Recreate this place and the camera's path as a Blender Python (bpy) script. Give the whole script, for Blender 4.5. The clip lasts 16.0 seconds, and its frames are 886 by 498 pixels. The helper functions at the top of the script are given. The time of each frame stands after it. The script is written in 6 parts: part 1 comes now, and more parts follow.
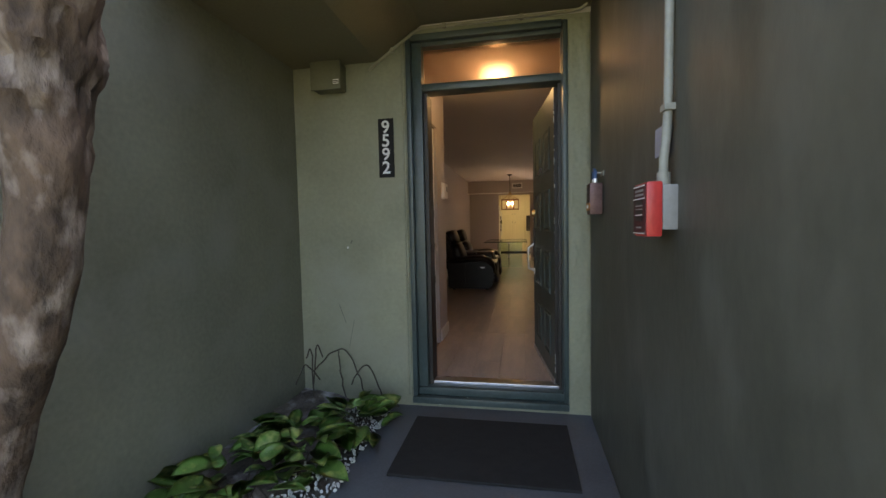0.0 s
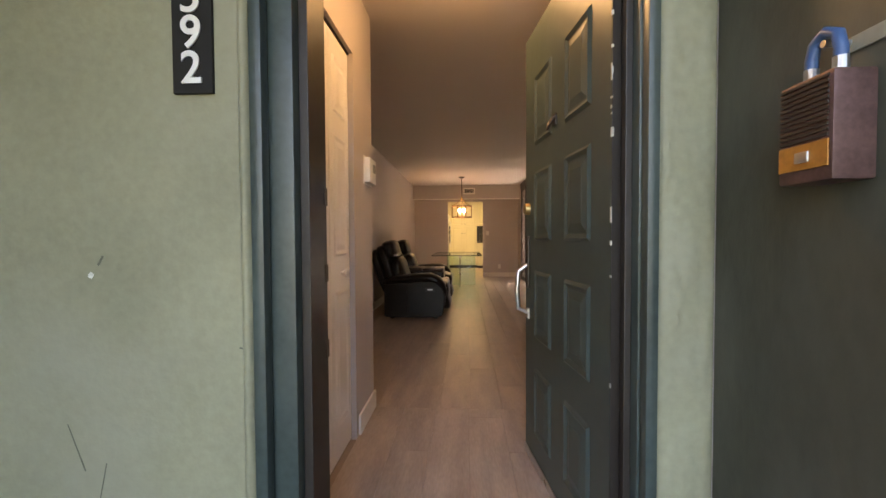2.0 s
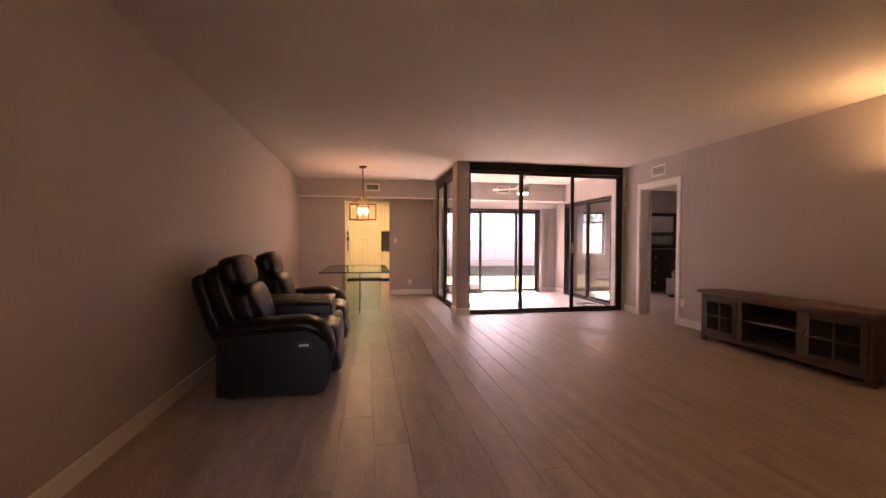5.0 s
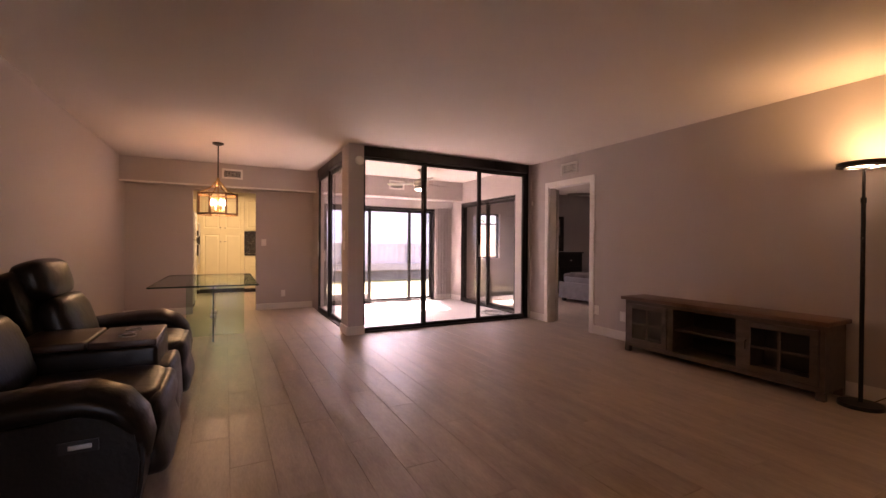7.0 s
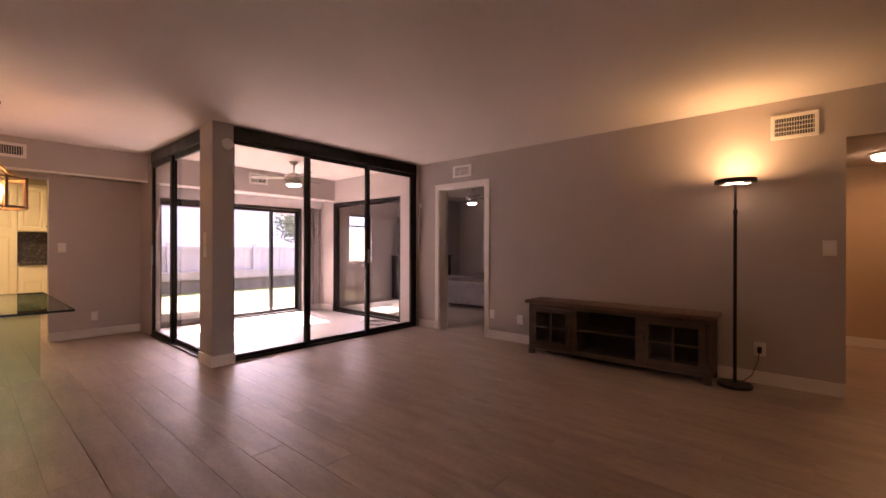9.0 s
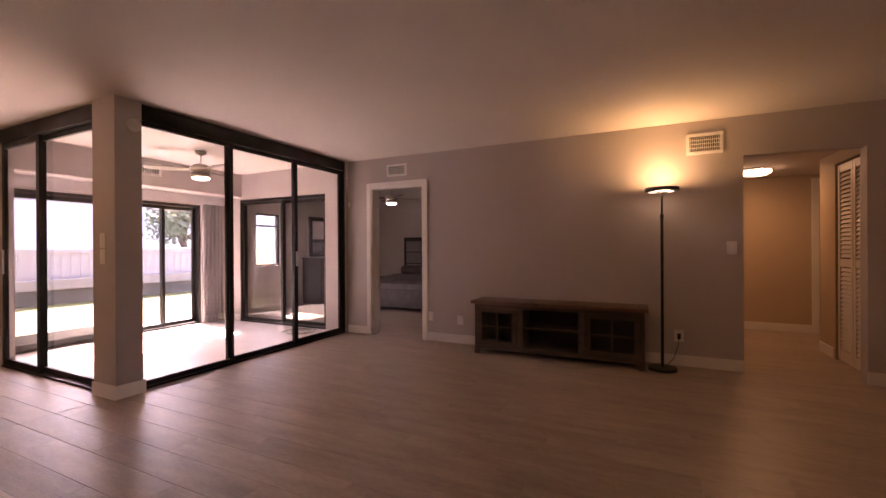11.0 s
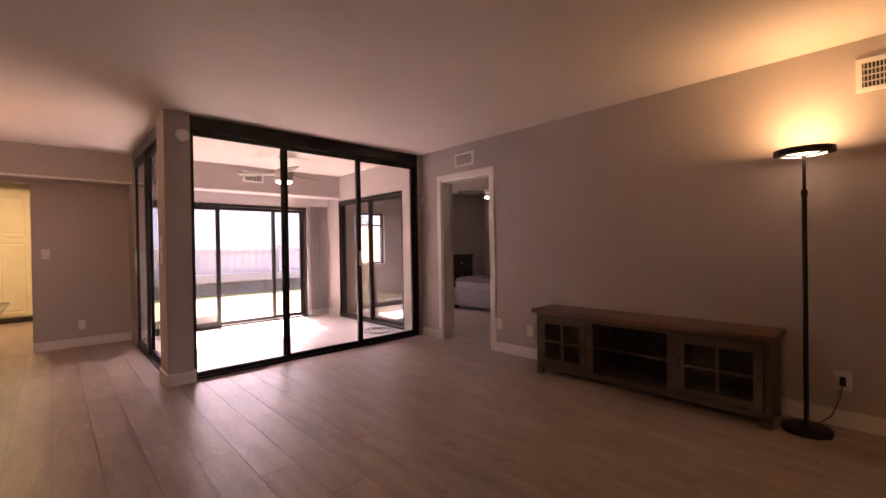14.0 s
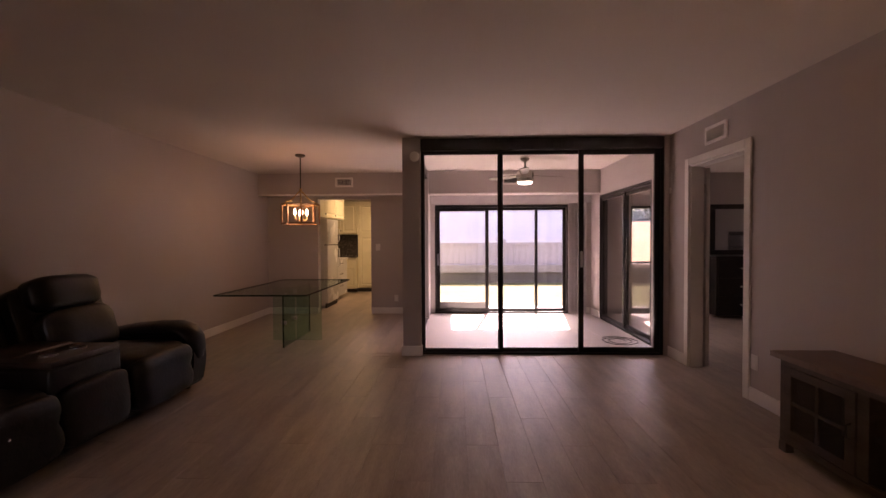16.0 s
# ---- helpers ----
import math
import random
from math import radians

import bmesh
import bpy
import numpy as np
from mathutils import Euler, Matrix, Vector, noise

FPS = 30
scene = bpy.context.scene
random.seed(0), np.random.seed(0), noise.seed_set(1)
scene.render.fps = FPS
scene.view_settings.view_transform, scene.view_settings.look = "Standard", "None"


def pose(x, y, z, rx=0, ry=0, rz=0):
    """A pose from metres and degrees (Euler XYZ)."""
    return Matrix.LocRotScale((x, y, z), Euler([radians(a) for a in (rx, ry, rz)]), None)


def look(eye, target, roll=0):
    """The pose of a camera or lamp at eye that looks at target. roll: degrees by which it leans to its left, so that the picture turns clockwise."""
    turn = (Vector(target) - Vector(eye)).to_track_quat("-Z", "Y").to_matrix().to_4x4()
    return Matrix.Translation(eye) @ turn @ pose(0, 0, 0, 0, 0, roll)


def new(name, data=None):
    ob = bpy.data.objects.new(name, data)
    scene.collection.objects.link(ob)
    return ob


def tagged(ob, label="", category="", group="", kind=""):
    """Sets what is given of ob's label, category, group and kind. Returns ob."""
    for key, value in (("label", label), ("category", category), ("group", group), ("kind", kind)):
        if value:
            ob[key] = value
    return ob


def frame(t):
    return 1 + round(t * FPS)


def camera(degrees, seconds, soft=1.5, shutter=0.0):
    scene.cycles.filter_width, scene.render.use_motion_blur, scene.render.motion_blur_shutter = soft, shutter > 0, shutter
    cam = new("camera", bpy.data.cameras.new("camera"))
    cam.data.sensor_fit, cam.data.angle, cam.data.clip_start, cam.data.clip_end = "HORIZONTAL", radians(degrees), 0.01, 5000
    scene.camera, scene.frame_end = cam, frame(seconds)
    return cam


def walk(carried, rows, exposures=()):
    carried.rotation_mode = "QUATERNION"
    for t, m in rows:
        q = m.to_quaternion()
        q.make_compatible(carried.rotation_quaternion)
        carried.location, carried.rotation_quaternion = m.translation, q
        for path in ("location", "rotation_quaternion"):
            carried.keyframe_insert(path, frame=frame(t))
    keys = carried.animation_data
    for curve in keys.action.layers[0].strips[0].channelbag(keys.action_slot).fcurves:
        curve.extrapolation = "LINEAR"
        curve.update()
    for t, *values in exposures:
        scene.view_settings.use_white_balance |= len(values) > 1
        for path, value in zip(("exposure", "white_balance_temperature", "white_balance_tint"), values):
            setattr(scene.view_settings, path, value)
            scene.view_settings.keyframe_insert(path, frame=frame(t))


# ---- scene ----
cam = camera(93.3, 16.0)
PATH = [
    (0, (0.28, 0.962, 1.119), (-0.085, 2.925, 1.009), -1.2),
    (0.5, (0.226, 1.375, 1.114), (-0.073, 3.35, 1.004), -1.2),
    (1, (0.14, 1.83, 1.08), (-0.083, 3.816, 1.01), -0.6),
    (1.5, (0.122, 2.271, 1.079), (-0.028, 4.264, 1.007), -0.6),
    (2, (0.094, 2.675, 1.080), (-0.012, 4.67, 1.022), -0.3),
    (2.5, (0.066, 3.058, 1.075), (-0.005, 5.056, 1.021), -0.1),
    (3, (0.048, 3.51, 1.095), (0.027, 5.509, 1.038), 0.3),
    (3.2, (0.055, 3.645, 1.103), (0.053, 5.644, 1.043), 0.4),
    (4.3, (0.055, 4.42, 1.14), (0.30, 6.40, 1.10), 0.4),
    (5.5, (0.133, 5.221, 1.161), (0.596, 7.166, 1.13), 0.3),
    (6, (0.165, 5.529, 1.147), (0.785, 7.43, 1.122), 0.4),
    (6.5, (0.141, 5.833, 1.146), (0.891, 7.687, 1.123), 0.5),
    (7, (0.111, 6.102, 1.145), (1.032, 7.877, 1.128), 0.4),
    (7.5, (0.106, 6.331, 1.146), (1.196, 8.008, 1.133), 0.2),
    (8, (0.083, 6.566, 1.153), (1.32, 8.137, 1.143), 0.2),
    (8.5, (-0.012, 6.768, 1.164), (1.365, 8.218, 1.16), 0.1),
    (9, (-0.142, 6.931, 1.174), (1.369, 8.241, 1.171), 0.1),
    (9.5, (-0.276, 7.136, 1.199), (1.348, 8.304, 1.2), 0.1),
    (12, (-0.397, 7.609, 1.18), (1.433, 8.416, 1.17), -0.5),
    (12.5, (-0.253, 7.514, 1.167), (1.566, 8.346, 1.156), -0.6),
    (13, (-0.026, 7.371, 1.149), (1.722, 8.342, 1.139), -0.7),
    (13.5, (0.343, 7.21, 1.159), (1.946, 8.406, 1.15), -0.8),
    (14, (0.75, 7.021, 1.195), (2.116, 8.481, 1.182), -0.9),
    (14.5, (1.058, 6.918, 1.219), (2.138, 8.602, 1.191), -0.4),
    (15, (1.41, 6.851, 1.243), (2.142, 8.712, 1.213), -0.3),
    (15.5, (1.757, 6.763, 1.269), (2.099, 8.733, 1.239), -0.3),
    (16, (2.07, 6.676, 1.289), (2.008, 8.675, 1.248), -0.3),
]
EXPOSURES = [(0, 2.82, 7400, 15), (0.5, 3.28, 7600, 15), (1.0, 3.58, 7600, 16), (2.0, 3.95, 8000, 20), (2.5, 4.05, 8300, 25), (3.0, 4.15, 8200, 33), (5.5, 3.98, 7500, 41), (9.0, 3.74, 7400, 43), (12.5, 3.76, 7500, 44), (14.5, 3.62, 7400, 44), (15.2, 3.38, 7400, 43), (16, 2.88, 7400, 43)]
walk(cam, [(t, look(eye, target, roll)) for t, eye, target, roll in PATH], EXPOSURES)

# ---- world, sun, lamps' strengths ----
SUN_ELEV, SUN_AZ = 50.0, 10.0      # the sun stands over the garden, ahead of the entrance
world = bpy.data.worlds.new("sky")
scene.world = world
world.use_nodes = True
wn = world.node_tree
sky = wn.nodes.new("ShaderNodeTexSky")
sky.sky_type, sky.sun_disc = "NISHITA", False
sky.sun_elevation, sky.sun_rotation = radians(SUN_ELEV), radians(SUN_AZ)
sky.dust_density = 2.5
bg = wn.nodes["Background"]
bg.inputs["Strength"].default_value = 0.15
wn.links.new(sky.outputs["Color"], bg.inputs["Color"])
sun_data = bpy.data.lights.new("sun", "SUN")
sun_data.energy, sun_data.angle, sun_data.color = 5.0, radians(0.6), (1.0, 0.95, 0.88)
sun_ob = new("sun", sun_data)
_e, _a = radians(SUN_ELEV), radians(SUN_AZ)
sun_ob.matrix_basis = look(Vector((math.sin(_a) * math.cos(_e), math.cos(_a) * math.cos(_e), math.sin(_e))) * 40, (0, 0, 0))
WARM = (1.0, 0.62, 0.27)
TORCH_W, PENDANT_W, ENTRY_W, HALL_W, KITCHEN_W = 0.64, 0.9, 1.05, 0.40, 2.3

# ---- helpers for building ----
def box(bm, x0, x1, y0, y1, z0, z1, bevel=0.0):
    r = bmesh.ops.create_cube(bm, size=1.0)
    vs = r["verts"]
    for v in vs:
        v.co = Vector(((x0 + x1) / 2 + v.co.x * (x1 - x0), (y0 + y1) / 2 + v.co.y * (y1 - y0), (z0 + z1) / 2 + v.co.z * (z1 - z0)))
    if bevel > 0:
        es = list({e for v in vs for e in v.link_edges})
        bmesh.ops.bevel(bm, geom=es, offset=bevel, segments=2, affect="EDGES", profile=0.6)
    return bm


def rod(bm, p0, p1, r0, r1=None, n=16):
    p0, p1 = Vector(p0), Vector(p1)
    r1 = r0 if r1 is None else r1
    d = p1 - p0
    m = Matrix.Translation((p0 + p1) / 2) @ d.to_track_quat("Z", "Y").to_matrix().to_4x4()
    bmesh.ops.create_cone(bm, cap_ends=True, segments=n, radius1=r0, radius2=r1, depth=d.length, matrix=m)
    return bm


def tube(bm, pts, radii, n=10, cap=True):
    """A round tube along the points, with a radius at each."""
    pts = [Vector(p) for p in pts]
    if not hasattr(radii, "__len__"):
        radii = [radii] * len(pts)
    rings = []
    for i, p in enumerate(pts):
        d = (pts[min(i + 1, len(pts) - 1)] - pts[max(i - 1, 0)]).normalized()
        a = d.orthogonal().normalized() if i == 0 else (rings_a - d * rings_a.dot(d)).normalized()
        rings_a = a
        b = d.cross(a)
        rings.append([bm.verts.new(p + (a * math.cos(2 * math.pi * k / n) + b * math.sin(2 * math.pi * k / n)) * radii[i]) for k in range(n)])
    for i in range(len(rings) - 1):
        for k in range(n):
            bm.faces.new((rings[i][k], rings[i][(k + 1) % n], rings[i + 1][(k + 1) % n], rings[i + 1][k]))
    if cap:
        bm.faces.new(list(reversed(rings[0])))
        bm.faces.new(rings[-1])
    return bm


def lathe(bm, cx, cy, profile, n=32):
    """A turned body round a standing axis; profile: (radius, z)."""
    rings = []
    for r, z in profile:
        rings.append([bm.verts.new((cx + r * math.cos(2 * math.pi * k / n), cy + r * math.sin(2 * math.pi * k / n), z)) for k in range(n)])
    for i in range(len(rings) - 1):
        for k in range(n):
            bm.faces.new((rings[i][k], rings[i][(k + 1) % n], rings[i + 1][(k + 1) % n], rings[i + 1][k]))
    bm.faces.new(list(reversed(rings[0])))
    bm.faces.new(rings[-1])
    return bm


def prism(bm, poly, axis, a0, a1):
    """A polygon in two axes carried along the third (axis: 'x', 'y' or 'z')."""
    def at(u, v, w):
        return {"x": (w, u, v), "y": (u, w, v), "z": (u, v, w)}[axis]
    lo = [bm.verts.new(at(u, v, a0)) for u, v in poly]
    hi = [bm.verts.new(at(u, v, a1)) for u, v in poly]
    n = len(poly)
    for i in range(n):
        bm.faces.new((lo[i], lo[(i + 1) % n], hi[(i + 1) % n], hi[i]))
    bm.faces.new(lo)
    bm.faces.new(hi)
    bmesh.ops.recalc_face_normals(bm, faces=bm.faces)
    return bm


def finish(name, bm, material, smooth=False):
    me = bpy.data.meshes.new(name)
    bmesh.ops.recalc_face_normals(bm, faces=bm.faces)
    bm.to_mesh(me)
    bm.free()
    me.materials.append(material)
    if smooth:
        me.shade_smooth()
        me.set_sharp_from_angle(angle=radians(40))
    return new(name, me)


def thing(name, at, label, category, group="", kind=""):
    e = new(name)
    e.empty_display_size = 0.1
    e.location = at
    return tagged(e, label, category, group, kind)


def part(name, bm, material, parent, label="", smooth=False):
    ob = finish(name, bm, material, smooth)
    ob.parent = parent
    if parent.parent is None and parent.data is None:
        ob.matrix_parent_inverse = Matrix.Translation(-Vector(parent.location))
    if label:
        ob["label"] = label
    return ob


def solid(name, bm, material, label="", category="", kind="", group="", smooth=False):
    return tagged(finish(name, bm, material, smooth), label, category, group, kind)


def NB():
    return bmesh.new()


# ---- materials ----
def mat(name, base, rough=0.6, metal=0.0, var=0.12, scale=3.0, fine=60.0, bump=0.0, spec=0.5, stretch=(1, 1, 1), rand=0.0, rvar=0.12, stain=None, stain_scale=1.2, coat=0.0):
    m = bpy.data.materials.new(name)
    m.use_nodes = True
    nt = m.node_tree
    b = nt.nodes["Principled BSDF"]
    b.inputs["Metallic"].default_value = metal
    b.inputs["Specular IOR Level"].default_value = spec
    b.inputs["Coat Weight"].default_value = coat
    tc = nt.nodes.new("ShaderNodeTexCoord")
    mp = nt.nodes.new("ShaderNodeMapping")
    mp.inputs["Scale"].default_value = stretch
    nt.links.new(tc.outputs["Object"], mp.inputs["Vector"])
    vec = mp.outputs["Vector"]
    info = nt.nodes.new("ShaderNodeObjectInfo")
    if rand > 0:
        add = nt.nodes.new("ShaderNodeVectorMath")
        add.operation = "MULTIPLY_ADD"
        cmb = nt.nodes.new("ShaderNodeCombineXYZ")
        for i in range(3):
            nt.links.new(info.outputs["Random"], cmb.inputs[i])
        nt.links.new(cmb.outputs[0], add.inputs[0])
        add.inputs[1].default_value = (37.0, 91.0, 53.0)
        nt.links.new(vec, add.inputs[2])
        vec = add.outputs[0]

    def nz(s, detail):
        t = nt.nodes.new("ShaderNodeTexNoise")
        t.inputs["Scale"].default_value = s
        t.inputs["Detail"].default_value = detail
        nt.links.new(vec, t.inputs["Vector"])
        return t.outputs["Fac"]

    big, small = nz(scale, 5), nz(fine, 4)
    mix = nt.nodes.new("ShaderNodeMath")
    mix.operation = "MULTIPLY_ADD"
    mix.inputs[1].default_value = 0.35
    nt.links.new(small, mix.inputs[0])
    sc = nt.nodes.new("ShaderNodeMath")
    sc.operation = "MULTIPLY"
    sc.inputs[1].default_value = 0.65
    nt.links.new(big, sc.inputs[0])
    nt.links.new(sc.outputs[0], mix.inputs[2])
    val = mix.outputs[0]
    if rand > 0:
        r2 = nt.nodes.new("ShaderNodeMath")
        r2.operation = "MULTIPLY_ADD"
        r2.inputs[1].default_value = rand
        nt.links.new(info.outputs["Random"], r2.inputs[0])
        nt.links.new(val, r2.inputs[2])
        val = r2.outputs[0]
    ramp = nt.nodes.new("ShaderNodeValToRGB")
    lo = [max(0.0, c * (1 - 2.0 * var)) for c in base]
    hi = [min(1.0, c * (1 + 2.0 * var)) for c in base]
    ramp.color_ramp.elements[0].position, ramp.color_ramp.elements[1].position = 0.25, 0.75 + rand
    ramp.color_ramp.elements[0].color, ramp.color_ramp.elements[1].color = (*lo, 1), (*hi, 1)
    nt.links.new(val, ramp.inputs["Fac"])
    col = ramp.outputs["Color"]
    if stain:
        st = nz(stain_scale, 6)
        sr = nt.nodes.new("ShaderNodeValToRGB")
        sr.color_ramp.elements[0].position, sr.color_ramp.elements[1].position = 0.50, 0.74
        nt.links.new(st, sr.inputs["Fac"])
        mx = nt.nodes.new("ShaderNodeMix")
        mx.data_type = "RGBA"
        nt.links.new(sr.outputs["Color"], mx.inputs["Factor"])
        nt.links.new(col, mx.inputs["A"])
        mx.inputs["B"].default_value = (*stain, 1)
        col = mx.outputs["Result"]
    nt.links.new(col, b.inputs["Base Color"])
    rr = nt.nodes.new("ShaderNodeMapRange")
    rr.inputs["To Min"].default_value = max(0.02, rough - rvar)
    rr.inputs["To Max"].default_value = min(1.0, rough + rvar)
    nt.links.new(big, rr.inputs["Value"])
    nt.links.new(rr.outputs["Result"], b.inputs["Roughness"])
    if bump > 0:
        bp = nt.nodes.new("ShaderNodeBump")
        bp.inputs["Strength"].default_value = 0.6
        bp.inputs["Distance"].default_value = bump
        nt.links.new(mix.outputs[0], bp.inputs["Height"])
        nt.links.new(bp.outputs["Normal"], b.inputs["Normal"])
    return m


def glow(name, color, strength):
    m = bpy.data.materials.new(name)
    m.use_nodes = True
    b = m.node_tree.nodes["Principled BSDF"]
    b.inputs["Base Color"].default_value = (*[min(1, c) for c in color], 1)
    b.inputs["Emission Color"].default_value = (*color, 1)
    b.inputs["Emission Strength"].default_value = strength
    return m


def glass(name, tint=(1, 1, 1), rough=0.0, weight=0.10):
    """Thin pane: clear, with a gloss that rises at a slant."""
    m = bpy.data.materials.new(name)
    m.use_nodes = True
    nt = m.node_tree
    nt.nodes.remove(nt.nodes["Principled BSDF"])
    out = nt.nodes["Material Output"]
    tr = nt.nodes.new("ShaderNodeBsdfTransparent")
    tr.inputs["Color"].default_value = (*tint, 1)
    gl = nt.nodes.new("ShaderNodeBsdfGlossy")
    gl.inputs["Roughness"].default_value = rough
    lw = nt.nodes.new("ShaderNodeLayerWeight")
    lw.inputs["Blend"].default_value = 0.5
    pw_ = nt.nodes.new("ShaderNodeMath")
    pw_.operation = "POWER"
    pw_.inputs[1].default_value = 4.5
    nt.links.new(lw.outputs["Facing"], pw_.inputs[0])
    sc = nt.nodes.new("ShaderNodeMath")
    sc.operation = "MULTIPLY_ADD"
    sc.inputs[1].default_value, sc.inputs[2].default_value = 0.75, 0.03
    nt.links.new(pw_.outputs[0], sc.inputs[0])
    mx = nt.nodes.new("ShaderNodeMixShader")
    nt.links.new(sc.outputs[0], mx.inputs["Fac"])
    nt.links.new(tr.outputs["BSDF"], mx.inputs[1])
    nt.links.new(gl.outputs["BSDF"], mx.inputs[2])
    nt.links.new(mx.outputs["Shader"], out.inputs["Surface"])
    return m


M_STUCCO = mat("olive_stucco", (0.265, 0.265, 0.178), 0.6, var=0.12, scale=2.2, fine=45, bump=0.006, stain=(0.30, 0.30, 0.225), stain_scale=1.6)
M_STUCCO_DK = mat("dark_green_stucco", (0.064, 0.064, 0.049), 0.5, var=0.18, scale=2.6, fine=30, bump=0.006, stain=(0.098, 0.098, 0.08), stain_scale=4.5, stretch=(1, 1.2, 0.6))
# the facade's olive with the west wall's shade mixed into a darker base
M_STUCCO_SHADE = mat("shaded_court_stucco", (0.195, 0.195, 0.140), 0.58, var=0.15, scale=1.6, fine=40, bump=0.006, stain=(0.225, 0.225, 0.18), stain_scale=2.4)
M_PORCHCEIL = mat("olive_ceiling_paint", (0.20, 0.175, 0.105), 0.7, var=0.08, scale=1.5, bump=0.002)
M_PATH = mat("painted_concrete", (0.085, 0.092, 0.10), 0.55, var=0.2, scale=3, fine=90, bump=0.003, stain=(0.12, 0.125, 0.13))
M_SOIL = mat("soil", (0.10, 0.085, 0.07), 0.95, var=0.5, scale=9, fine=80, bump=0.02, stain=(0.46, 0.45, 0.44), stain_scale=7)
M_GREENDOOR = mat("dark_green_door_paint", (0.050, 0.068, 0.062), 0.42, var=0.12, scale=3, fine=25, bump=0.0008, stain=(0.062, 0.088, 0.082))
M_GREENTRIM = mat("dark_green_trim_paint", (0.048, 0.070, 0.066), 0.38, var=0.2, scale=5, fine=40, bump=0.002, stain=(0.085, 0.105, 0.095))
M_DKJAMB = mat("dark_brown_jamb_paint", (0.022, 0.017, 0.014), 0.5, var=0.2, scale=6)
M_BARK = mat("bark", (0.085, 0.056, 0.038), 0.9, var=0.48, scale=9, fine=38, bump=0.05, stretch=(1, 1, 0.55), stain=(0.33, 0.27, 0.23), stain_scale=13)
M_LEAF = mat("green_leaf", (0.115, 0.23, 0.05), 0.32, var=0.35, scale=9, fine=30, rand=0.3, stain=(0.52, 0.56, 0.18), stain_scale=16)
M_VINE = mat("dry_vine", (0.05, 0.04, 0.03), 0.9, var=0.3)
M_MAT = mat("black_coir", (0.014, 0.013, 0.012), 0.95, var=0.4, scale=20, fine=300, bump=0.006)
M_WALL = mat("greige_wall_paint", (0.47, 0.42, 0.405), 0.62, var=0.025, scale=1.3, fine=140, bump=0.0006)
M_HALLWALL = mat("tan_wall_paint", (0.52, 0.40, 0.28), 0.62, var=0.025, scale=1.3, fine=140, bump=0.0006)
M_CEIL = mat("ceiling_paint", (0.62, 0.56, 0.52), 0.8, var=0.03, scale=1.0, fine=180, bump=0.0012)
M_WHITE = mat("white_trim_paint", (0.78, 0.75, 0.72), 0.38, var=0.03, scale=4, fine=60)
M_CREAM = mat("cream_cabinet_paint", (0.78, 0.72, 0.50), 0.35, var=0.03, scale=4)
M_PLANK = mat("wood_look_tile", (0.36, 0.288, 0.237), 0.40, var=0.21, scale=2.4, fine=24, bump=0.001, stretch=(5.0, 0.9, 1), rand=0.08, spec=0.5)
M_GROUT = mat("grout", (0.30, 0.24, 0.20), 0.85, var=0.1, fine=120)
M_SUNFLOOR = mat("pale_sunroom_tile", (0.68, 0.63, 0.60), 0.4, var=0.06, scale=2, fine=60, rand=0.08)
M_BLACK = mat("dark_bronze_aluminium", (0.016, 0.014, 0.013), 0.38, metal=0.3, var=0.15, scale=6)
M_GLASS = glass("clear_glass")
M_TABLEGLASS = glass("greenish_glass", (0.80, 0.92, 0.87), 0.01)
M_FROSTED = bpy.data.materials.new("ribbed_frosted_glass")
M_FROSTED.use_nodes = True
_fb = M_FROSTED.node_tree.nodes["Principled BSDF"]
_fb.inputs["Base Color"].default_value = (0.62, 0.46, 0.36, 1)
_fb.inputs["Transmission Weight"].default_value = 1.0
_fb.inputs["Roughness"].default_value = 0.34
_fb.inputs["IOR"].default_value = 1.25
M_EDGE = mat("dark_green_glass_edge", (0.02, 0.045, 0.04), 0.12, var=0.2, scale=8)
M_MIRROR = mat("mirror_silver", (0.85, 0.86, 0.86), 0.05, metal=1.0, var=0.01, rvar=0.02)
M_LEATHER = mat("black_leather", (0.007, 0.005, 0.0042), 0.36, var=0.3, scale=9, fine=60, bump=0.006, rvar=0.12, spec=0.3)
M_LEATHER2 = mat("brown_console_leather", (0.045, 0.028, 0.022), 0.36, var=0.2, scale=6, fine=130, bump=0.0015)
M_WOODTV = mat("grey_brown_wood", (0.088, 0.063, 0.048), 0.55, var=0.28, scale=3, fine=40, bump=0.001, stretch=(6, 1, 6))
M_WOODTOP = mat("red_brown_wood_top", (0.15, 0.085, 0.058), 0.48, var=0.25, scale=3, fine=40, bump=0.0008, stretch=(9, 1, 1))
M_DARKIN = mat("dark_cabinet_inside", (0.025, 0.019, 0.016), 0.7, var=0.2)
M_BLKMETAL = mat("black_metal", (0.012, 0.011, 0.011), 0.4, metal=0.2, var=0.15)
M_NICKEL = mat("brushed_nickel", (0.55, 0.51, 0.46), 0.3, metal=1.0, var=0.08, scale=10)
M_BRASS = mat("aged_brass", (0.42, 0.29, 0.13), 0.35, metal=1.0, var=0.15, scale=12)
M_BRONZE = mat("dark_bronze", (0.05, 0.038, 0.03), 0.4, metal=0.7, var=0.2)
M_LANTERN = mat("lantern_wood", (0.22, 0.12, 0.06), 0.5, var=0.3, scale=6, stretch=(1, 1, 3))
M_PLASTIC = mat("white_plastic", (0.74, 0.72, 0.68), 0.35, var=0.02, scale=9)
M_GREYSLOT = mat("dark_vent_inside", (0.05, 0.046, 0.043), 0.8, var=0.2)
M_RED = mat("red_alarm_plastic", (0.50, 0.04, 0.035), 0.35, var=0.12, scale=8)
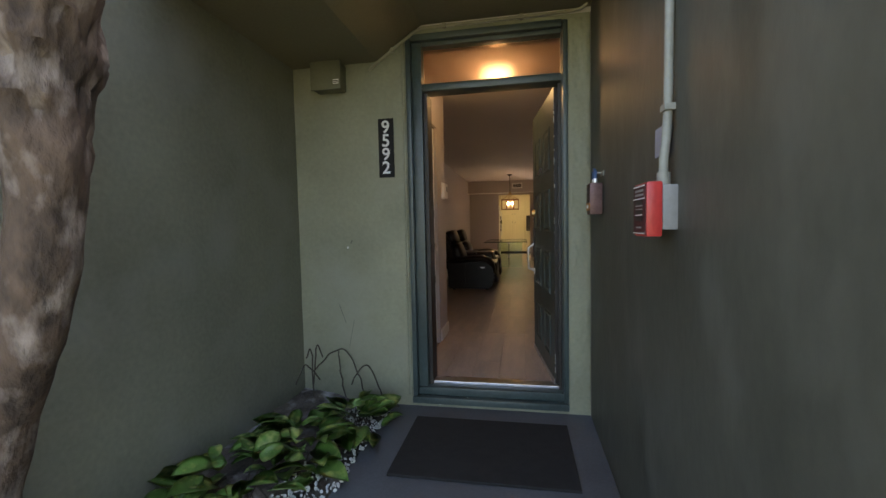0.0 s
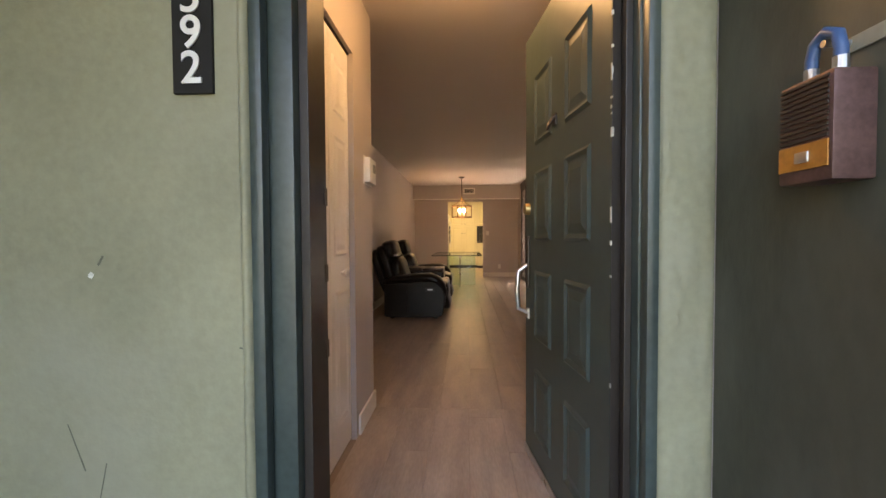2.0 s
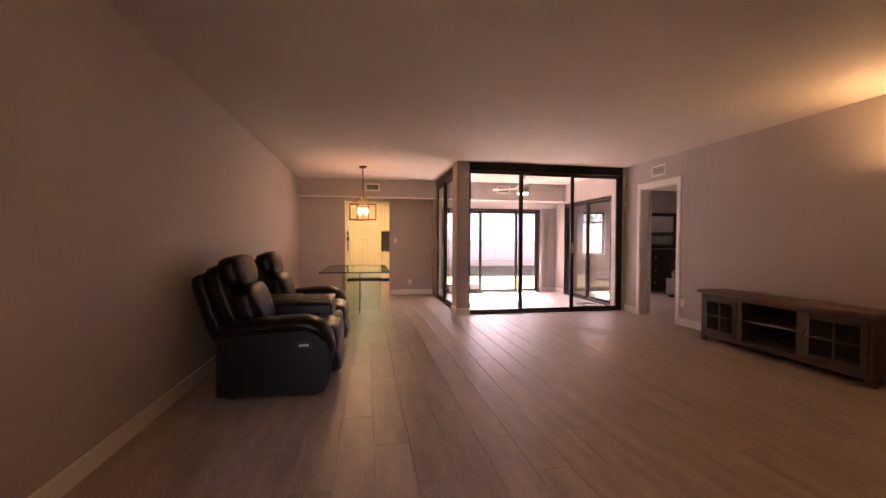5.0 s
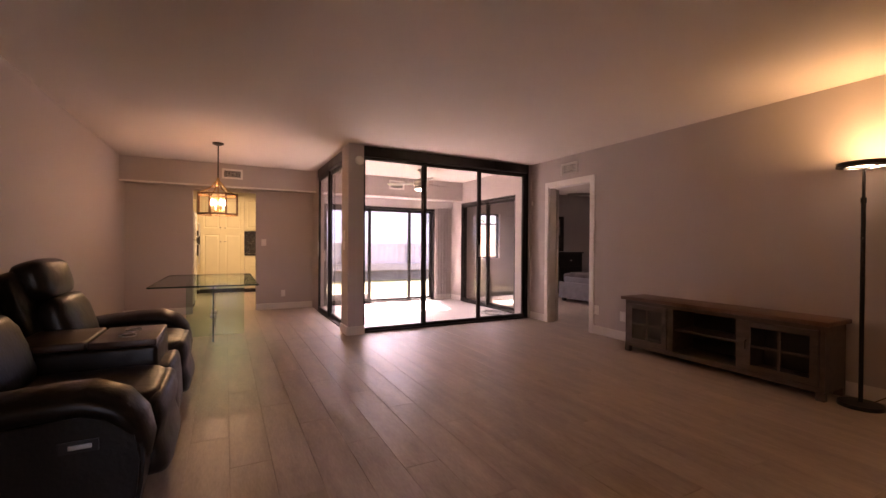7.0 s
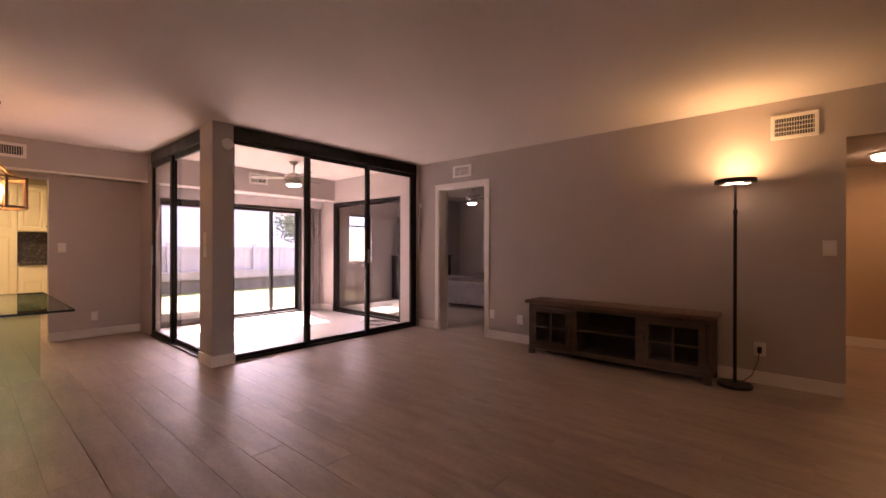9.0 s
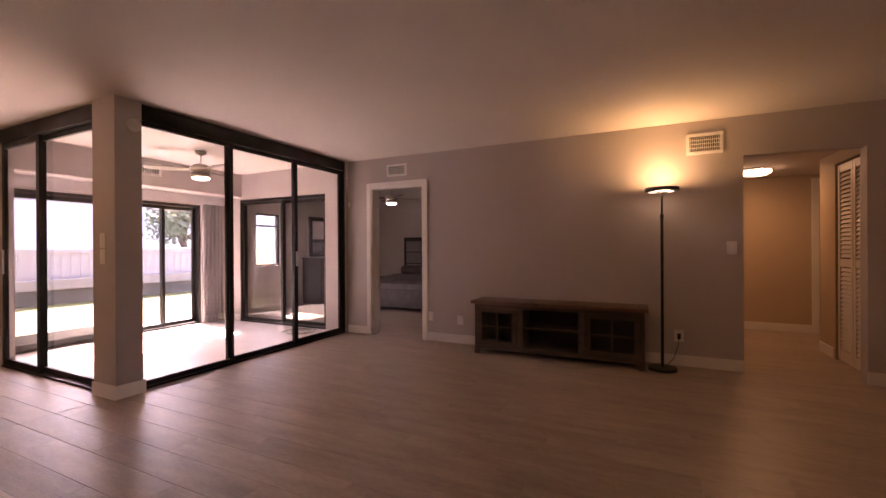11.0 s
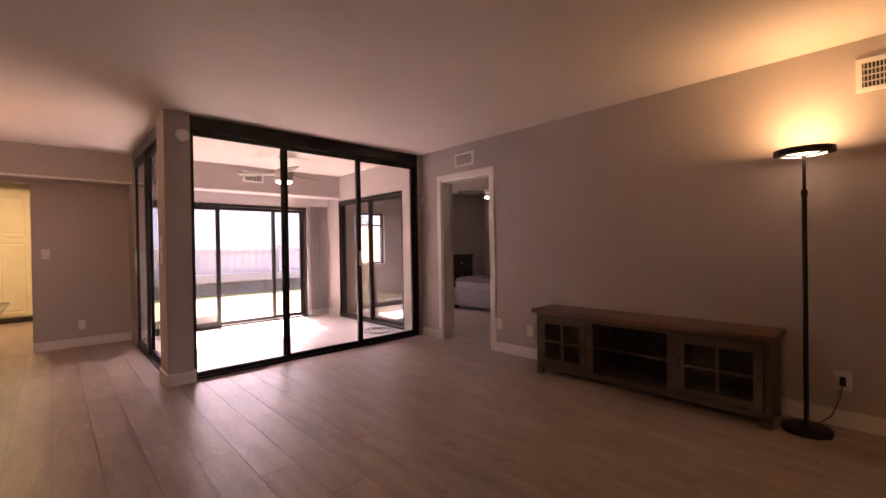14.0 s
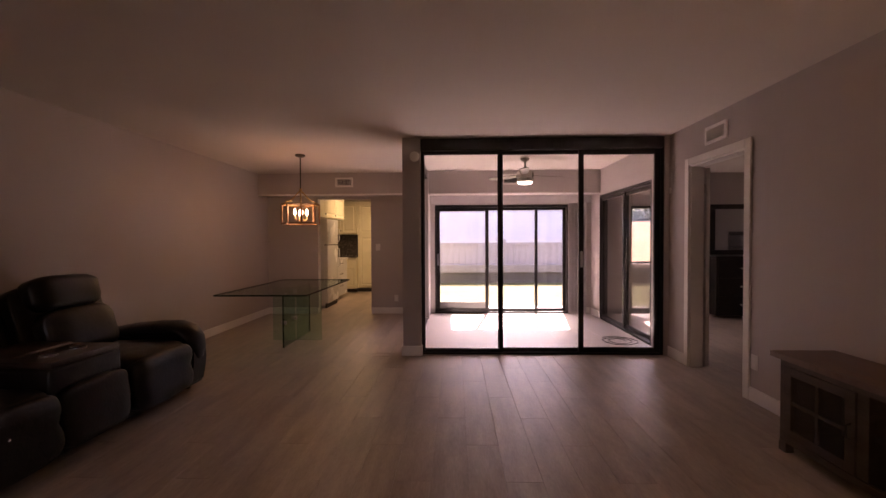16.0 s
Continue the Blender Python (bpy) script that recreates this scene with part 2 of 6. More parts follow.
M_DKRED = mat("dark_red_grille", (0.06, 0.008, 0.010), 0.5, var=0.2, scale=20)
M_GREYBOX = mat("grey_painted_metal", (0.26, 0.26, 0.25), 0.5, var=0.1, scale=7)
M_CONDUIT = mat("painted_conduit", (0.34, 0.31, 0.22), 0.5, var=0.12, scale=8)
M_CONDUITG = mat("grey_conduit", (0.26, 0.26, 0.22), 0.5, var=0.12, scale=8)
M_BOXOLIVE = mat("olive_painted_box", (0.15, 0.15, 0.095), 0.5, var=0.1, scale=6)
M_SIGNBLK = mat("black_sign", (0.005, 0.005, 0.005), 0.75, var=0.1)
M_SIGNWHT = mat("white_digits", (0.80, 0.80, 0.78), 0.5, var=0.02)
M_LOCK = mat("worn_lockbox_metal", (0.15, 0.085, 0.078), 0.45, metal=0.5, var=0.25, scale=20, fine=120, bump=0.002)
M_TAG = mat("lavender_paper", (0.30, 0.29, 0.35), 0.7, var=0.08, scale=9)
M_CORD = mat("tan_cord_vinyl", (0.16, 0.09, 0.045), 0.5, var=0.1)
M_ORANGE = mat("worn_orange_enamel", (0.42, 0.17, 0.03), 0.45, var=0.2, scale=30)
M_BLUE = mat("blue_vinyl", (0.05, 0.11, 0.25), 0.4, var=0.1)
M_STEEL = mat("scuffed_steel", (0.60, 0.60, 0.62), 0.32, metal=1.0, var=0.12, scale=14)
M_SCUFF = mat("white_scuff", (0.62, 0.62, 0.58), 0.7, var=0.15, scale=30)
M_SCRATCH = mat("dark_scratch", (0.11, 0.115, 0.085), 0.7, var=0.2, scale=30)
M_SHADEGLOW = glow("lit_opal_glass", (1.0, 0.72, 0.40), 1.2)
M_BULB = glow("lit_bulb", (1.0, 0.66, 0.30), 6.0)
M_FANLIGHT = glow("lit_fan_lens", (1.0, 0.93, 0.86), 2.5)
M_TORCHRING = glow("lit_led_ring", (1.0, 0.80, 0.50), 1.2)
M_DUVET = mat("dark_grey_quilt", (0.10, 0.085, 0.08), 0.9, var=0.3, scale=7, fine=60, bump=0.006)
M_BEDBASE = mat("grey_upholstery", (0.20, 0.19, 0.195), 0.85, var=0.12, scale=9, fine=200, bump=0.001)
M_DARKWOOD = mat("espresso_wood", (0.022, 0.016, 0.013), 0.4, var=0.25, scale=4, stretch=(1, 1, 5))
M_BLIND = mat("grey_blind_vinyl", (0.50, 0.47, 0.48), 0.55, var=0.05, scale=5)
M_GRASS = mat("lawn", (0.085, 0.085, 0.022), 0.95, var=0.35, scale=0.9, fine=40, bump=0.01, stain=(0.15, 0.13, 0.055), stain_scale=0.7)
M_FENCE = mat("weathered_fence", (0.33, 0.31, 0.325), 0.85, var=0.15, scale=2, stretch=(4, 4, 0.6), fine=40)
M_HOUSE = mat("lavender_grey_stucco", (0.58, 0.56, 0.60), 0.85, var=0.08, scale=0.8, fine=20, bump=0.004)
M_PATIO = mat("patio_concrete", (0.24, 0.225, 0.225), 0.8, var=0.12, scale=2)
M_GREYDK = mat("dark_grey_concrete", (0.085, 0.08, 0.075), 0.85, var=0.25, scale=3)
M_FOLIAGE = mat("tree_leaves", (0.12, 0.14, 0.09), 0.6, var=0.4, scale=5, fine=20)
M_CURTAIN = mat("peach_wall_outside", (0.62, 0.42, 0.30), 0.8, var=0.06)
M_FRIDGE = mat("white_enamel", (0.80, 0.80, 0.78), 0.25, var=0.02)
M_STONE = mat("dark_counter", (0.07, 0.06, 0.05), 0.25, var=0.4, scale=30, fine=200)
M_FANBLADE = mat("grey_blade_wood", (0.20, 0.17, 0.15), 0.45, var=0.2, stretch=(1, 6, 1))

# ---- numbers of the plan ----
H = 2.43                      # ceiling
XL, XR = -1.27, 4.42          # living room, side walls
YF0, YF = 3.765, 3.93         # front wall, outer and inner face
YK = 14.02                    # kitchen wall
YG = 11.42                    # front of the glass room
XG = 1.56                     # its side
YS = 14.02                    # its sliding doors to the garden
PZ = -0.14                    # porch ground


def wall(name, axis, a0, a1, u0, u1, z0, z1, holes, material, label):
    """A wall across an axis ('x' or 'y') from a0 to a1, along the other from u0 to u1, with holes (u0, u1, z0, z1)."""
    bm = NB()
    cuts = sorted({u0, u1, *[h[0] for h in holes], *[h[1] for h in holes]})
    for ua, ub in zip(cuts, cuts[1:]):
        mid = (ua + ub) / 2
        spans = sorted((h[2], h[3]) for h in holes if h[0] < mid < h[1])
        z = z0
        for s0, s1 in spans + [(z1, z1)]:
            if s0 - z > 1e-4:
                if axis == "y":
                    box(bm, ua, ub, a0, a1, z, s0)
                else:
                    box(bm, a0, a1, ua, ub, z, s0)
            z = s1
    bmesh.ops.remove_doubles(bm, verts=bm.verts, dist=1e-5)
    return solid(name, bm, material, label, "wall", "structure")


def slab(name, x0, x1, y0, y1, z0, z1, material, label, category):
    return solid(name, box(NB(), x0, x1, y0, y1, z0, z1), material, label, category, "structure")


# ---- the shell ----
wall("wall_front", "y", YF0, YF, -1.46, 0.72, PZ - 0.3, H, [(-0.46, 0.574, -0.07, 2.40)], M_STUCCO, "olive green stucco entrance wall with a door opening")
wall("wall_front_inside", "y", YF0, YF, 0.724, 8.0, -0.2, H, [], M_WALL, "greige painted wall beside the entrance")
wall("wall_porch_west", "x", -1.46, -1.30, 1.1, YF0 - 0.002, PZ - 0.3, 3.2, [], M_STUCCO_SHADE, "olive green stucco wall of the entrance court, darkened for its shade")
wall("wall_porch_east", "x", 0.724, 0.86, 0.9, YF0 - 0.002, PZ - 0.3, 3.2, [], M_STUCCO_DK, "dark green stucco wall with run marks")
wall("wall_west", "x", XL - 0.12, XL, YF + 0.002, 17.6, -0.2, H, [], M_WALL, "long greige painted living room wall")
wall("wall_east", "x", XR, XR + 0.13, YF + 0.002, YS + 0.25, -0.2, H,
     [(5.815, 6.69, -0.2, 2.055), (10.14, 10.96, -0.2, 2.03), (11.78, 13.60, -0.2, 2.01)], M_WALL, "greige painted wall with doorways")
wall("wall_kitchen", "y", YK, YK + 0.12, XL, XG, -0.2, H, [(-0.372, 0.573, -0.2, 2.03)], M_WALL, "greige wall with the kitchen opening")
wall("wall_glass_room_side", "x", XG - 0.04, XG + 0.06, 13.505, YK - 0.002, -0.2, H, [], M_WALL, "short greige wall beside the glass partition")
wall("wall_garden", "y", YS, YS + 0.2, XG + 0.062, XR - 0.002, -0.2, H, [(1.70, 4.03, -0.2, 1.91)], M_WALL, "greige wall with sliding garden doors")
solid("soffit_dining", box(NB(), XL + 0.002, XG - 0.042, 13.66, YK - 0.002, 2.075, H - 0.002), M_WALL, "greige dropped soffit over the kitchen wall", "soffit", "structure")
solid("soffit_trim", box(NB(), XL + 0.002, XG - 0.042, 13.652, 13.70, 2.055, 2.078, 0.004), M_WHITE, "pale strip under the soffit", "trim", "structure")
solid("soffit_glass_room", box(NB(), XG + 0.064, XR - 0.004, 13.55, YS - 0.002, 2.06, H - 0.002), M_WALL, "greige dropped soffit over the garden doors", "soffit", "structure")
solid("soffit_trim_glass_room", box(NB(), XG + 0.064, XR - 0.004, 13.542, 13.59, 2.035, 2.043, 0.004), M_WHITE, "pale strip under the soffit", "trim", "structure")
wall("wall_closet", "x", -0.61, -0.49, YF + 0.002, 5.28, -0.2, H, [(4.20, 4.86, -0.2, 2.04)], M_WALL, "greige closet wall in the entrance")
wall("wall_closet_end", "y", 5.18, 5.28, XL + 0.002, -0.612, -0.2, H, [], M_WALL, "greige end of the closet block")
slab("ceiling", XL - 0.12, 9.0, YF0, 14.22, H, H + 0.15, M_CEIL, "smooth pale painted ceiling", "ceiling")
slab("ceiling_kitchen", XL - 0.12, XG + 0.8, 14.222, 17.8, H, H + 0.15, M_CEIL, "painted kitchen ceiling", "ceiling")
slab("floor_kitchen", XL - 0.12, 1.35, YS + 0.252, 17.7, -0.2, -0.006, M_GROUT, "kitchen floor bed under the planks", "floor")
floor = slab("floor", XL - 0.12, XR + 2.2, YF0 + 0.14, YS + 0.25, -0.2, -0.006, M_GROUT, "wood-look plank tile floor with grey joints", "floor")
slab("floor_bedroom", XR + 2.202, 9.0, YF0 + 0.14, YS + 0.25, -0.2, -0.006, M_PLANK, "wood-look bedroom floor", "floor")
# bedroom, hall, kitchen shells
wall("wall_bedroom_east", "x", 8.7, 8.85, 7.0, 14.2, -0.2, H, [], M_WALL, "greige bedroom wall behind the bed")
wall("wall_bedroom_north", "y", 14.02, 14.2, XR + 0.132, 8.698, -0.2, H, [(5.10, 5.68, 0.87, 1.87)], M_WALL, "greige bedroom wall with a window")
wall("wall_bedroom_south", "y", 7.35, 7.47, XR + 0.132, 8.698, -0.2, H, [], M_WALL, "greige bedroom wall")
wall("wall_hall_end", "x", 6.96, 7.08, 5.475, 7.348, -0.2, H, [], M_HALLWALL, "tan painted wall at the hall's end")
wall("wall_hall_end_far", "x", 7.9, 8.0, 3.94, 7.348, -0.2, H, [], M_WALL, "pale wall of the room past the hall")
wall("wall_hall_south", "y", 5.61, 5.73, XR + 0.132, 5.78, -0.2, H, [(4.62, 5.36, -0.2, 2.05)], M_HALLWALL, "hall wall with a louvered closet")
slab("ceiling_hall", XR + 0.132, 6.958, 5.102, 7.346, 2.17, 2.20, M_CEIL, "lowered hall ceiling", "ceiling")
wall("wall_kitchen_end", "y", 17.6, 17.72, XL, 1.35, -0.2, H, [], M_CREAM, "cream kitchen end wall")
wall("wall_kitchen_east", "x", 1.25, 1.35, YK + 0.122, 17.598, -0.2, H, [], M_PATIO, "cream kitchen side wall")

# porch ceiling with its slanted step
bm = NB()
prism(bm, [(-1.298, 2.25), (-0.67, 2.25), (-0.36, 2.46), (0.722, 2.46), (0.722, 2.75), (-1.298, 2.75)], "y", 2.5, YF0 - 0.003)
solid("ceiling_porch", bm, M_PORCHCEIL, "olive painted porch ceiling with a slanted step", "ceiling", "structure")
slab("roof_slab", XL - 0.3, 9.2, 3.4, YS + 0.45, H + 0.16, H + 0.5, M_PORCHCEIL, "flat roof slab", "roof")
slab("roof_slab_kitchen", XL - 0.3, 1.9, YS + 0.452, 17.9, H + 0.16, H + 0.5, M_PORCHCEIL, "flat roof slab over the kitchen", "roof")

# ---- ground outside ----
slab("pavement", -0.62, 0.72, -1.4, YF0 - 0.003, PZ - 0.25, PZ, M_PATH, "grey painted concrete entrance path", "pavement")
bm = NB()
bmesh.ops.create_grid(bm, x_segments=30, y_segments=90, size=0.5)
for v in bm.verts:
    x, y = -0.963 + v.co.x * 0.695, 1.18 + v.co.y * 5.16
    v.co = Vector((x, y, PZ - 0.02 + 0.10 * max(0, (-0.62 - x) / 0.65) + 0.03 * noise.noise((x * 5, y * 5, 0)) + 0.012 * noise.noise((x * 23, y * 23, 3))))
solid("planting_bed", bm, M_SOIL, "earth planting bed with pale litter", "ground", "structure")
slab("ground", -400, 400, -400, 400, -0.62, -0.30, M_GRASS, "sunlit yellow-green lawn reaching the distance", "ground")
slab("patio", 0.5, 8.9, YS + 0.25, 15.3, -0.296, -0.06, M_PATIO, "concrete patio strip behind the doors", "pavement")
slab("lawn", -14, 20, 15.31, 26, -0.296, -0.08, M_GRASS, "dry yellow-green lawn", "ground")

# ---- entrance door ----
fr = thing("door_1", (0.06, 3.85, -0.05), "dark green painted entrance door frame with transom", "door frame", kind="structure")
for nm, b4 in (("jamb", (-0.458, -0.372, 3.80, 3.93, -0.05, 2.39)), ("jamb", (0.548, 0.572, 3.80, 3.93, -0.05, 2.39)), ("head", (-0.372, 0.548, 3.80, 3.93, 2.335, 2.39)),
               ("transom_bar", (-0.372, 0.548, 3.79, 3.93, 2.035, 2.085)), ("sill", (-0.458, 0.572, 3.78, 3.95, -0.068, -0.012))):
    part(nm, box(NB(), *b4, bevel=0.008), M_GREENTRIM, fr, smooth=True)
part("jamb_stop", box(NB(), -0.372, -0.345, 3.84, 3.985, -0.012, 2.035, 0.003), M_DKJAMB, fr, "dark brown inner jamb")
for sz in (0.70, 0.94, 1.18):
    part("strike_plate", box(NB(), -0.3448, -0.341, 3.958, 3.983, sz, sz + 0.055, 0.001), M_BRONZE, fr, "dark strike plate")
part("jamb_stop", box(NB(), 0.528, 0.548, 3.84, 3.87, -0.012, 2.035, 0.003), M_DKJAMB, fr)
for hz in (0.23, 0.86, 1.79):
    part("hinge_leaf", box(NB(), 0.5435, 0.5475, 3.874, 3.928, hz, hz + 0.115, 0.001), M_STEEL, fr, "scuffed steel hinge leaf")
pane = part("transom_pane", box(NB(), -0.37, 0.546, 3.868, 3.874, 2.088, 2.332), M_FROSTED, fr, "brownish frosted transom pane")
pane.visible_shadow = False
part("casing", box(NB(), -0.475, -0.438, 3.755, 3.80, -0.07, 2.40, 0.012), M_GREENTRIM, fr, smooth=True)
part("casing", box(NB(), 0.552, 0.585, 3.755, 3.80, -0.07, 2.40, 0.012), M_GREENTRIM, fr, smooth=True)
part("casing", box(NB(), -0.437, 0.551, 3.755, 3.80, 2.36, 2.405, 0.012), M_GREENTRIM, fr, smooth=True)
part("threshold", box(NB(), -0.35, 0.528, 3.86, 3.96, -0.012, 0.006, 0.003), M_STEEL, fr, "scuffed metal threshold")
part("outer_sill", box(NB(), -0.475, 0.585, 3.735, 3.80, -0.115, -0.069, 0.01), M_GREENTRIM, fr, smooth=True)

# the leaf, standing wide open into the room; built shut, then turned about its hinge
HX, HY, OPEN = 0.527, 3.885, 83.0
leaf = new("front_door")
tagged(leaf, "dark green eight-panel entrance door standing open", "door")
leaf.matrix_basis = pose(HX, HY, 0.012, 0, 0, -OPEN)
LW, LH = 0.90, 2.015


def leafpart(name, bm, material, parent=leaf, label="", smooth=False):
    ob = finish(name, bm, material, smooth)
    ob.parent = parent
    if label:
        ob["label"] = label
    return ob


leafpart("slab", box(NB(), -LW, 0, -0.022, 0.022, 0.0, LH, 0.003), M_GREENDOOR)
for side in (-1, 1):
    for cx in (-0.625, -0.245):
        for z0, z1 in ((0.15, 0.46), (0.60, 0.91), (1.05, 1.36), (1.48, 1.79)):
            w, y0 = 0.112, side * 0.022
            bm = NB()
            ring = []
            for inset, dy in ((0, 0.0), (0.012, 0.009), (0.026, 0.001), (0.034, 0.001), (0.062, 0.008)):
                ring.append([bm.verts.new((cx + sx * (w - inset), y0 + side * dy, zz)) for sx, zz in ((-1, z0 + inset), (1, z0 + inset), (1, z1 - inset), (-1, z1 - inset))])
            for a, b in zip(ring, ring[1:]):
                for k in range(4):
                    bm.faces.new((a[k], a[(k + 1) % 4], b[(k + 1) % 4], b[k]))
            bm.faces.new(ring[-1])
            leafpart("panel", bm, M_GREENDOOR)
lever = leafpart("handle_plate", box(NB(), -0.862, -0.822, -0.034, -0.022, 0.82, 1.07, 0.004), M_BRONZE, label="dark bronze handle plate")
leafpart("pull_handle", tube(NB(), [(-0.842, -0.03, 0.70), (-0.842, -0.075, 0.72), (-0.842, -0.082, 0.80), (-0.842, -0.075, 0.90), (-0.842, -0.03, 0.93)], 0.011, 10), M_STEEL, leaf, "worn metal pull handle", True)
leafpart("handle_foot", box(NB(), -0.857, -0.827, -0.032, -0.022, 0.67, 0.72, 0.004), M_STEEL)
leafpart("deadbolt", rod(NB(), (-0.842, -0.022, 1.20), (-0.842, -0.045, 1.20), 0.03, 0.026, 24), M_BRASS, leaf, "brass deadbolt cylinder", True)
leafpart("deadbolt_turn", rod(NB(), (-0.842, 0.022, 1.20), (-0.842, 0.05, 1.20), 0.028, 0.02, 24), M_BRASS, leaf, "", True)
leafpart("inside_knob", rod(NB(), (-0.842, 0.022, 0.97), (-0.842, 0.08, 0.97), 0.02, 0.03, 20), M_BRASS, leaf, "", True)
kb = NB()
box(kb, -0.485, -0.445, -0.030, -0.022, 1.50, 1.545, 0.003)
tube(kb, [(-0.478, -0.03, 1.535), (-0.478, -0.05, 1.50), (-0.465, -0.055, 1.485), (-0.452, -0.05, 1.50), (-0.452, -0.03, 1.535)], 0.005, 8)
leafpart("knocker", kb, M_BRONZE, leaf, "small dark door knocker", True)
leafpart("sweep", box(NB(), -LW, 0, -0.028, -0.0222, 0.0, 0.035, 0.002), M_STEEL, leaf, "metal door sweep")
for hz in (0.22, 0.98, 1.78):
    leafpart("hinge", rod(NB(), (0.006, 0.026, hz), (0.006, 0.026, hz + 0.11), 0.009, None, 12), M_STEEL, leaf, "scuffed steel hinge", True)

random.seed(17)
leafpart("hinge_edge", box(NB(), 0.0004, 0.004, -0.0215, 0.0215, 0.01, LH - 0.01), M_DKJAMB, leaf, "dark bare hinge edge")
for k in range(22):
    hz, hh = random.uniform(0.05, 1.95), random.choice((0.006, 0.009, 0.013, 0.02, 0.045))
    leafpart("paint_chip", box(NB(), -0.0035 * random.random() - 0.0005, 0.0046, -0.0234, -0.0222 + random.uniform(0.0, 0.006), hz, hz + hh), M_SCUFF, leaf, "chipped pale paint")

# ---- porch things ----
sign = thing("house_number_sign", (-0.623, YF0 - 0.008, 1.46), "black house number plate with white digits", "sign")
part("plate", box(NB(), -0.676, -0.568, YF0 - 0.012, YF0, 1.462, 1.862, 0.002), M_SIGNBLK, sign)
for i, ch in enumerate("9592"):
    cu = bpy.data.curves.new("digit", "FONT")
    cu.body, cu.size, cu.align_x, cu.align_y, cu.extrude, cu.offset = ch, 0.118, "CENTER", "CENTER", 0.002, 0.0016
    cu.materials.append(M_SIGNWHT)
    t_ob = new("digit", cu)
    t_ob.parent = sign
    t_ob.matrix_parent_inverse = Matrix.Translation(-Vector(sign.location))
    t_ob.matrix_basis = pose(-0.622, YF0 - 0.016, 1.80 - i * 0.092, 90, 0, 0)

jb = thing("junction_box", (-1.0, YF0 - 0.06, 2.07), "olive painted metal junction box under the soffit", "electrical box")
body = part("body", box(NB(), -1.10, -0.90, YF0 - 0.11, YF0 - 0.002, 2.06, 2.235, 0.006), M_BOXOLIVE, jb, smooth=True)
part("cover", box(NB(), -1.108, -0.892, YF0 - 0.122, YF0 - 0.11, 2.052, 2.243, 0.004), M_BOXOLIVE, jb, smooth=True)
part("sticker", box(NB(), -0.945, -0.905, YF0 - 0.124, YF0 - 0.1222, 2.085, 2.115), M_SIGNWHT, jb, "small white label")
for k in range(2):
    part("sticker_bar", box(NB(), -0.942, -0.908, YF0 - 0.1255, YF0 - 0.1242, 2.091 + k * 0.010, 2.096 + k * 0.010), M_SIGNBLK, jb)
cond = thing("door_conduit", (0.2, YF0 - 0.02, 2.4), "thin cream painted conduit over the door", "conduit")
part("pipe", tube(NB(), [(-0.73, YF0 - 0.012, 2.19), (-0.70, YF0 - 0.018, 2.215), (-0.40, YF0 - 0.02, 2.415), (-0.35, YF0 - 0.02, 2.432), (0.55, YF0 - 0.02, 2.435), (0.66, YF0 - 0.03, 2.44), (0.70, YF0 - 0.05, 2.46)], 0.010, 10), M_CONDUIT, cond, smooth=True)
for cxx, czz in ((-0.56, 2.308), (-0.2, 2.434), (0.3, 2.435)):
    part("clip", box(NB(), cxx - 0.012, cxx + 0.012, YF0 - 0.034, YF0 - 0.001, czz - 0.014, czz + 0.016, 0.003), M_CONDUIT, cond)
# fire alarm on the court wall
WX = 0.724
al = thing("fire_alarm_horn", (WX, 2.300, 1.1), "red fire alarm horn on a grey box", "alarm")
part("back_box", box(NB(), WX - 0.058, WX - 0.001, 2.235, 2.355, 1.095, 1.225, 0.004), M_GREYBOX, al, "grey metal back box", True)
hs = part("housing", box(NB(), WX - 0.118, WX - 0.059, 2.228, 2.362, 1.075, 1.235, 0.008), M_RED, al, "red plastic housing", True)
part("face", box(NB(), WX - 0.122, WX - 0.1182, 2.234, 2.356, 1.082, 1.228), M_DKRED, hs, "dark red lettered face")
for z0, z1, y0, y1, mt in ((1.223, 1.2265, 2.237, 2.353, M_SIGNWHT), (1.186, 1.189, 2.237, 2.353, M_SIGNWHT), (1.196, 1.202, 2.250, 2.335, M_GREYBOX), (1.208, 1.215, 2.250, 2.335, M_GREYBOX), (1.138, 1.141, 2.260, 2.330, M_SIGNWHT),
                           (1.165, 1.169, 2.260, 2.330, M_GREYBOX), (1.155, 1.158, 2.260, 2.330, M_GREYBOX), (1.100, 1.104, 2.270, 2.320, M_GREYBOX), (1.0835, 1.086, 2.237, 2.353, M_SIGNWHT)):
    part("letter_bar", box(NB(), WX - 0.1242, WX - 0.1222, y0, y1, z0, z1), mt, hs)
for z0, z1 in ((1.171, 1.184), (1.143, 1.153), (1.122, 1.136)):
    part("grille_slot", box(NB(), WX - 0.1236, WX - 0.1221, 2.260, 2.330, z0, z1), M_BLKMETAL, hs)
al.scale.x, al.location.y = 0.74, 2.325    # a shallow horn, flush with the wall
cd = thing("wall_conduit", (0.70, 2.300, 1.3), "grey painted conduit running up the court wall", "conduit")
part("pipe", tube(NB(), [(WX - 0.03, 2.295, 1.225), (WX - 0.03, 2.295, 1.30), (WX - 0.022, 2.300, 1.36), (WX - 0.016, 2.305, 1.44), (WX - 0.014, 2.305, 1.8), (WX - 0.014, 2.305, 2.05), (WX - 0.014, 2.320, 2.12), (WX - 0.014, 2.370, 2.47)], 0.013, 12), M_CONDUITG, cd, smooth=True)
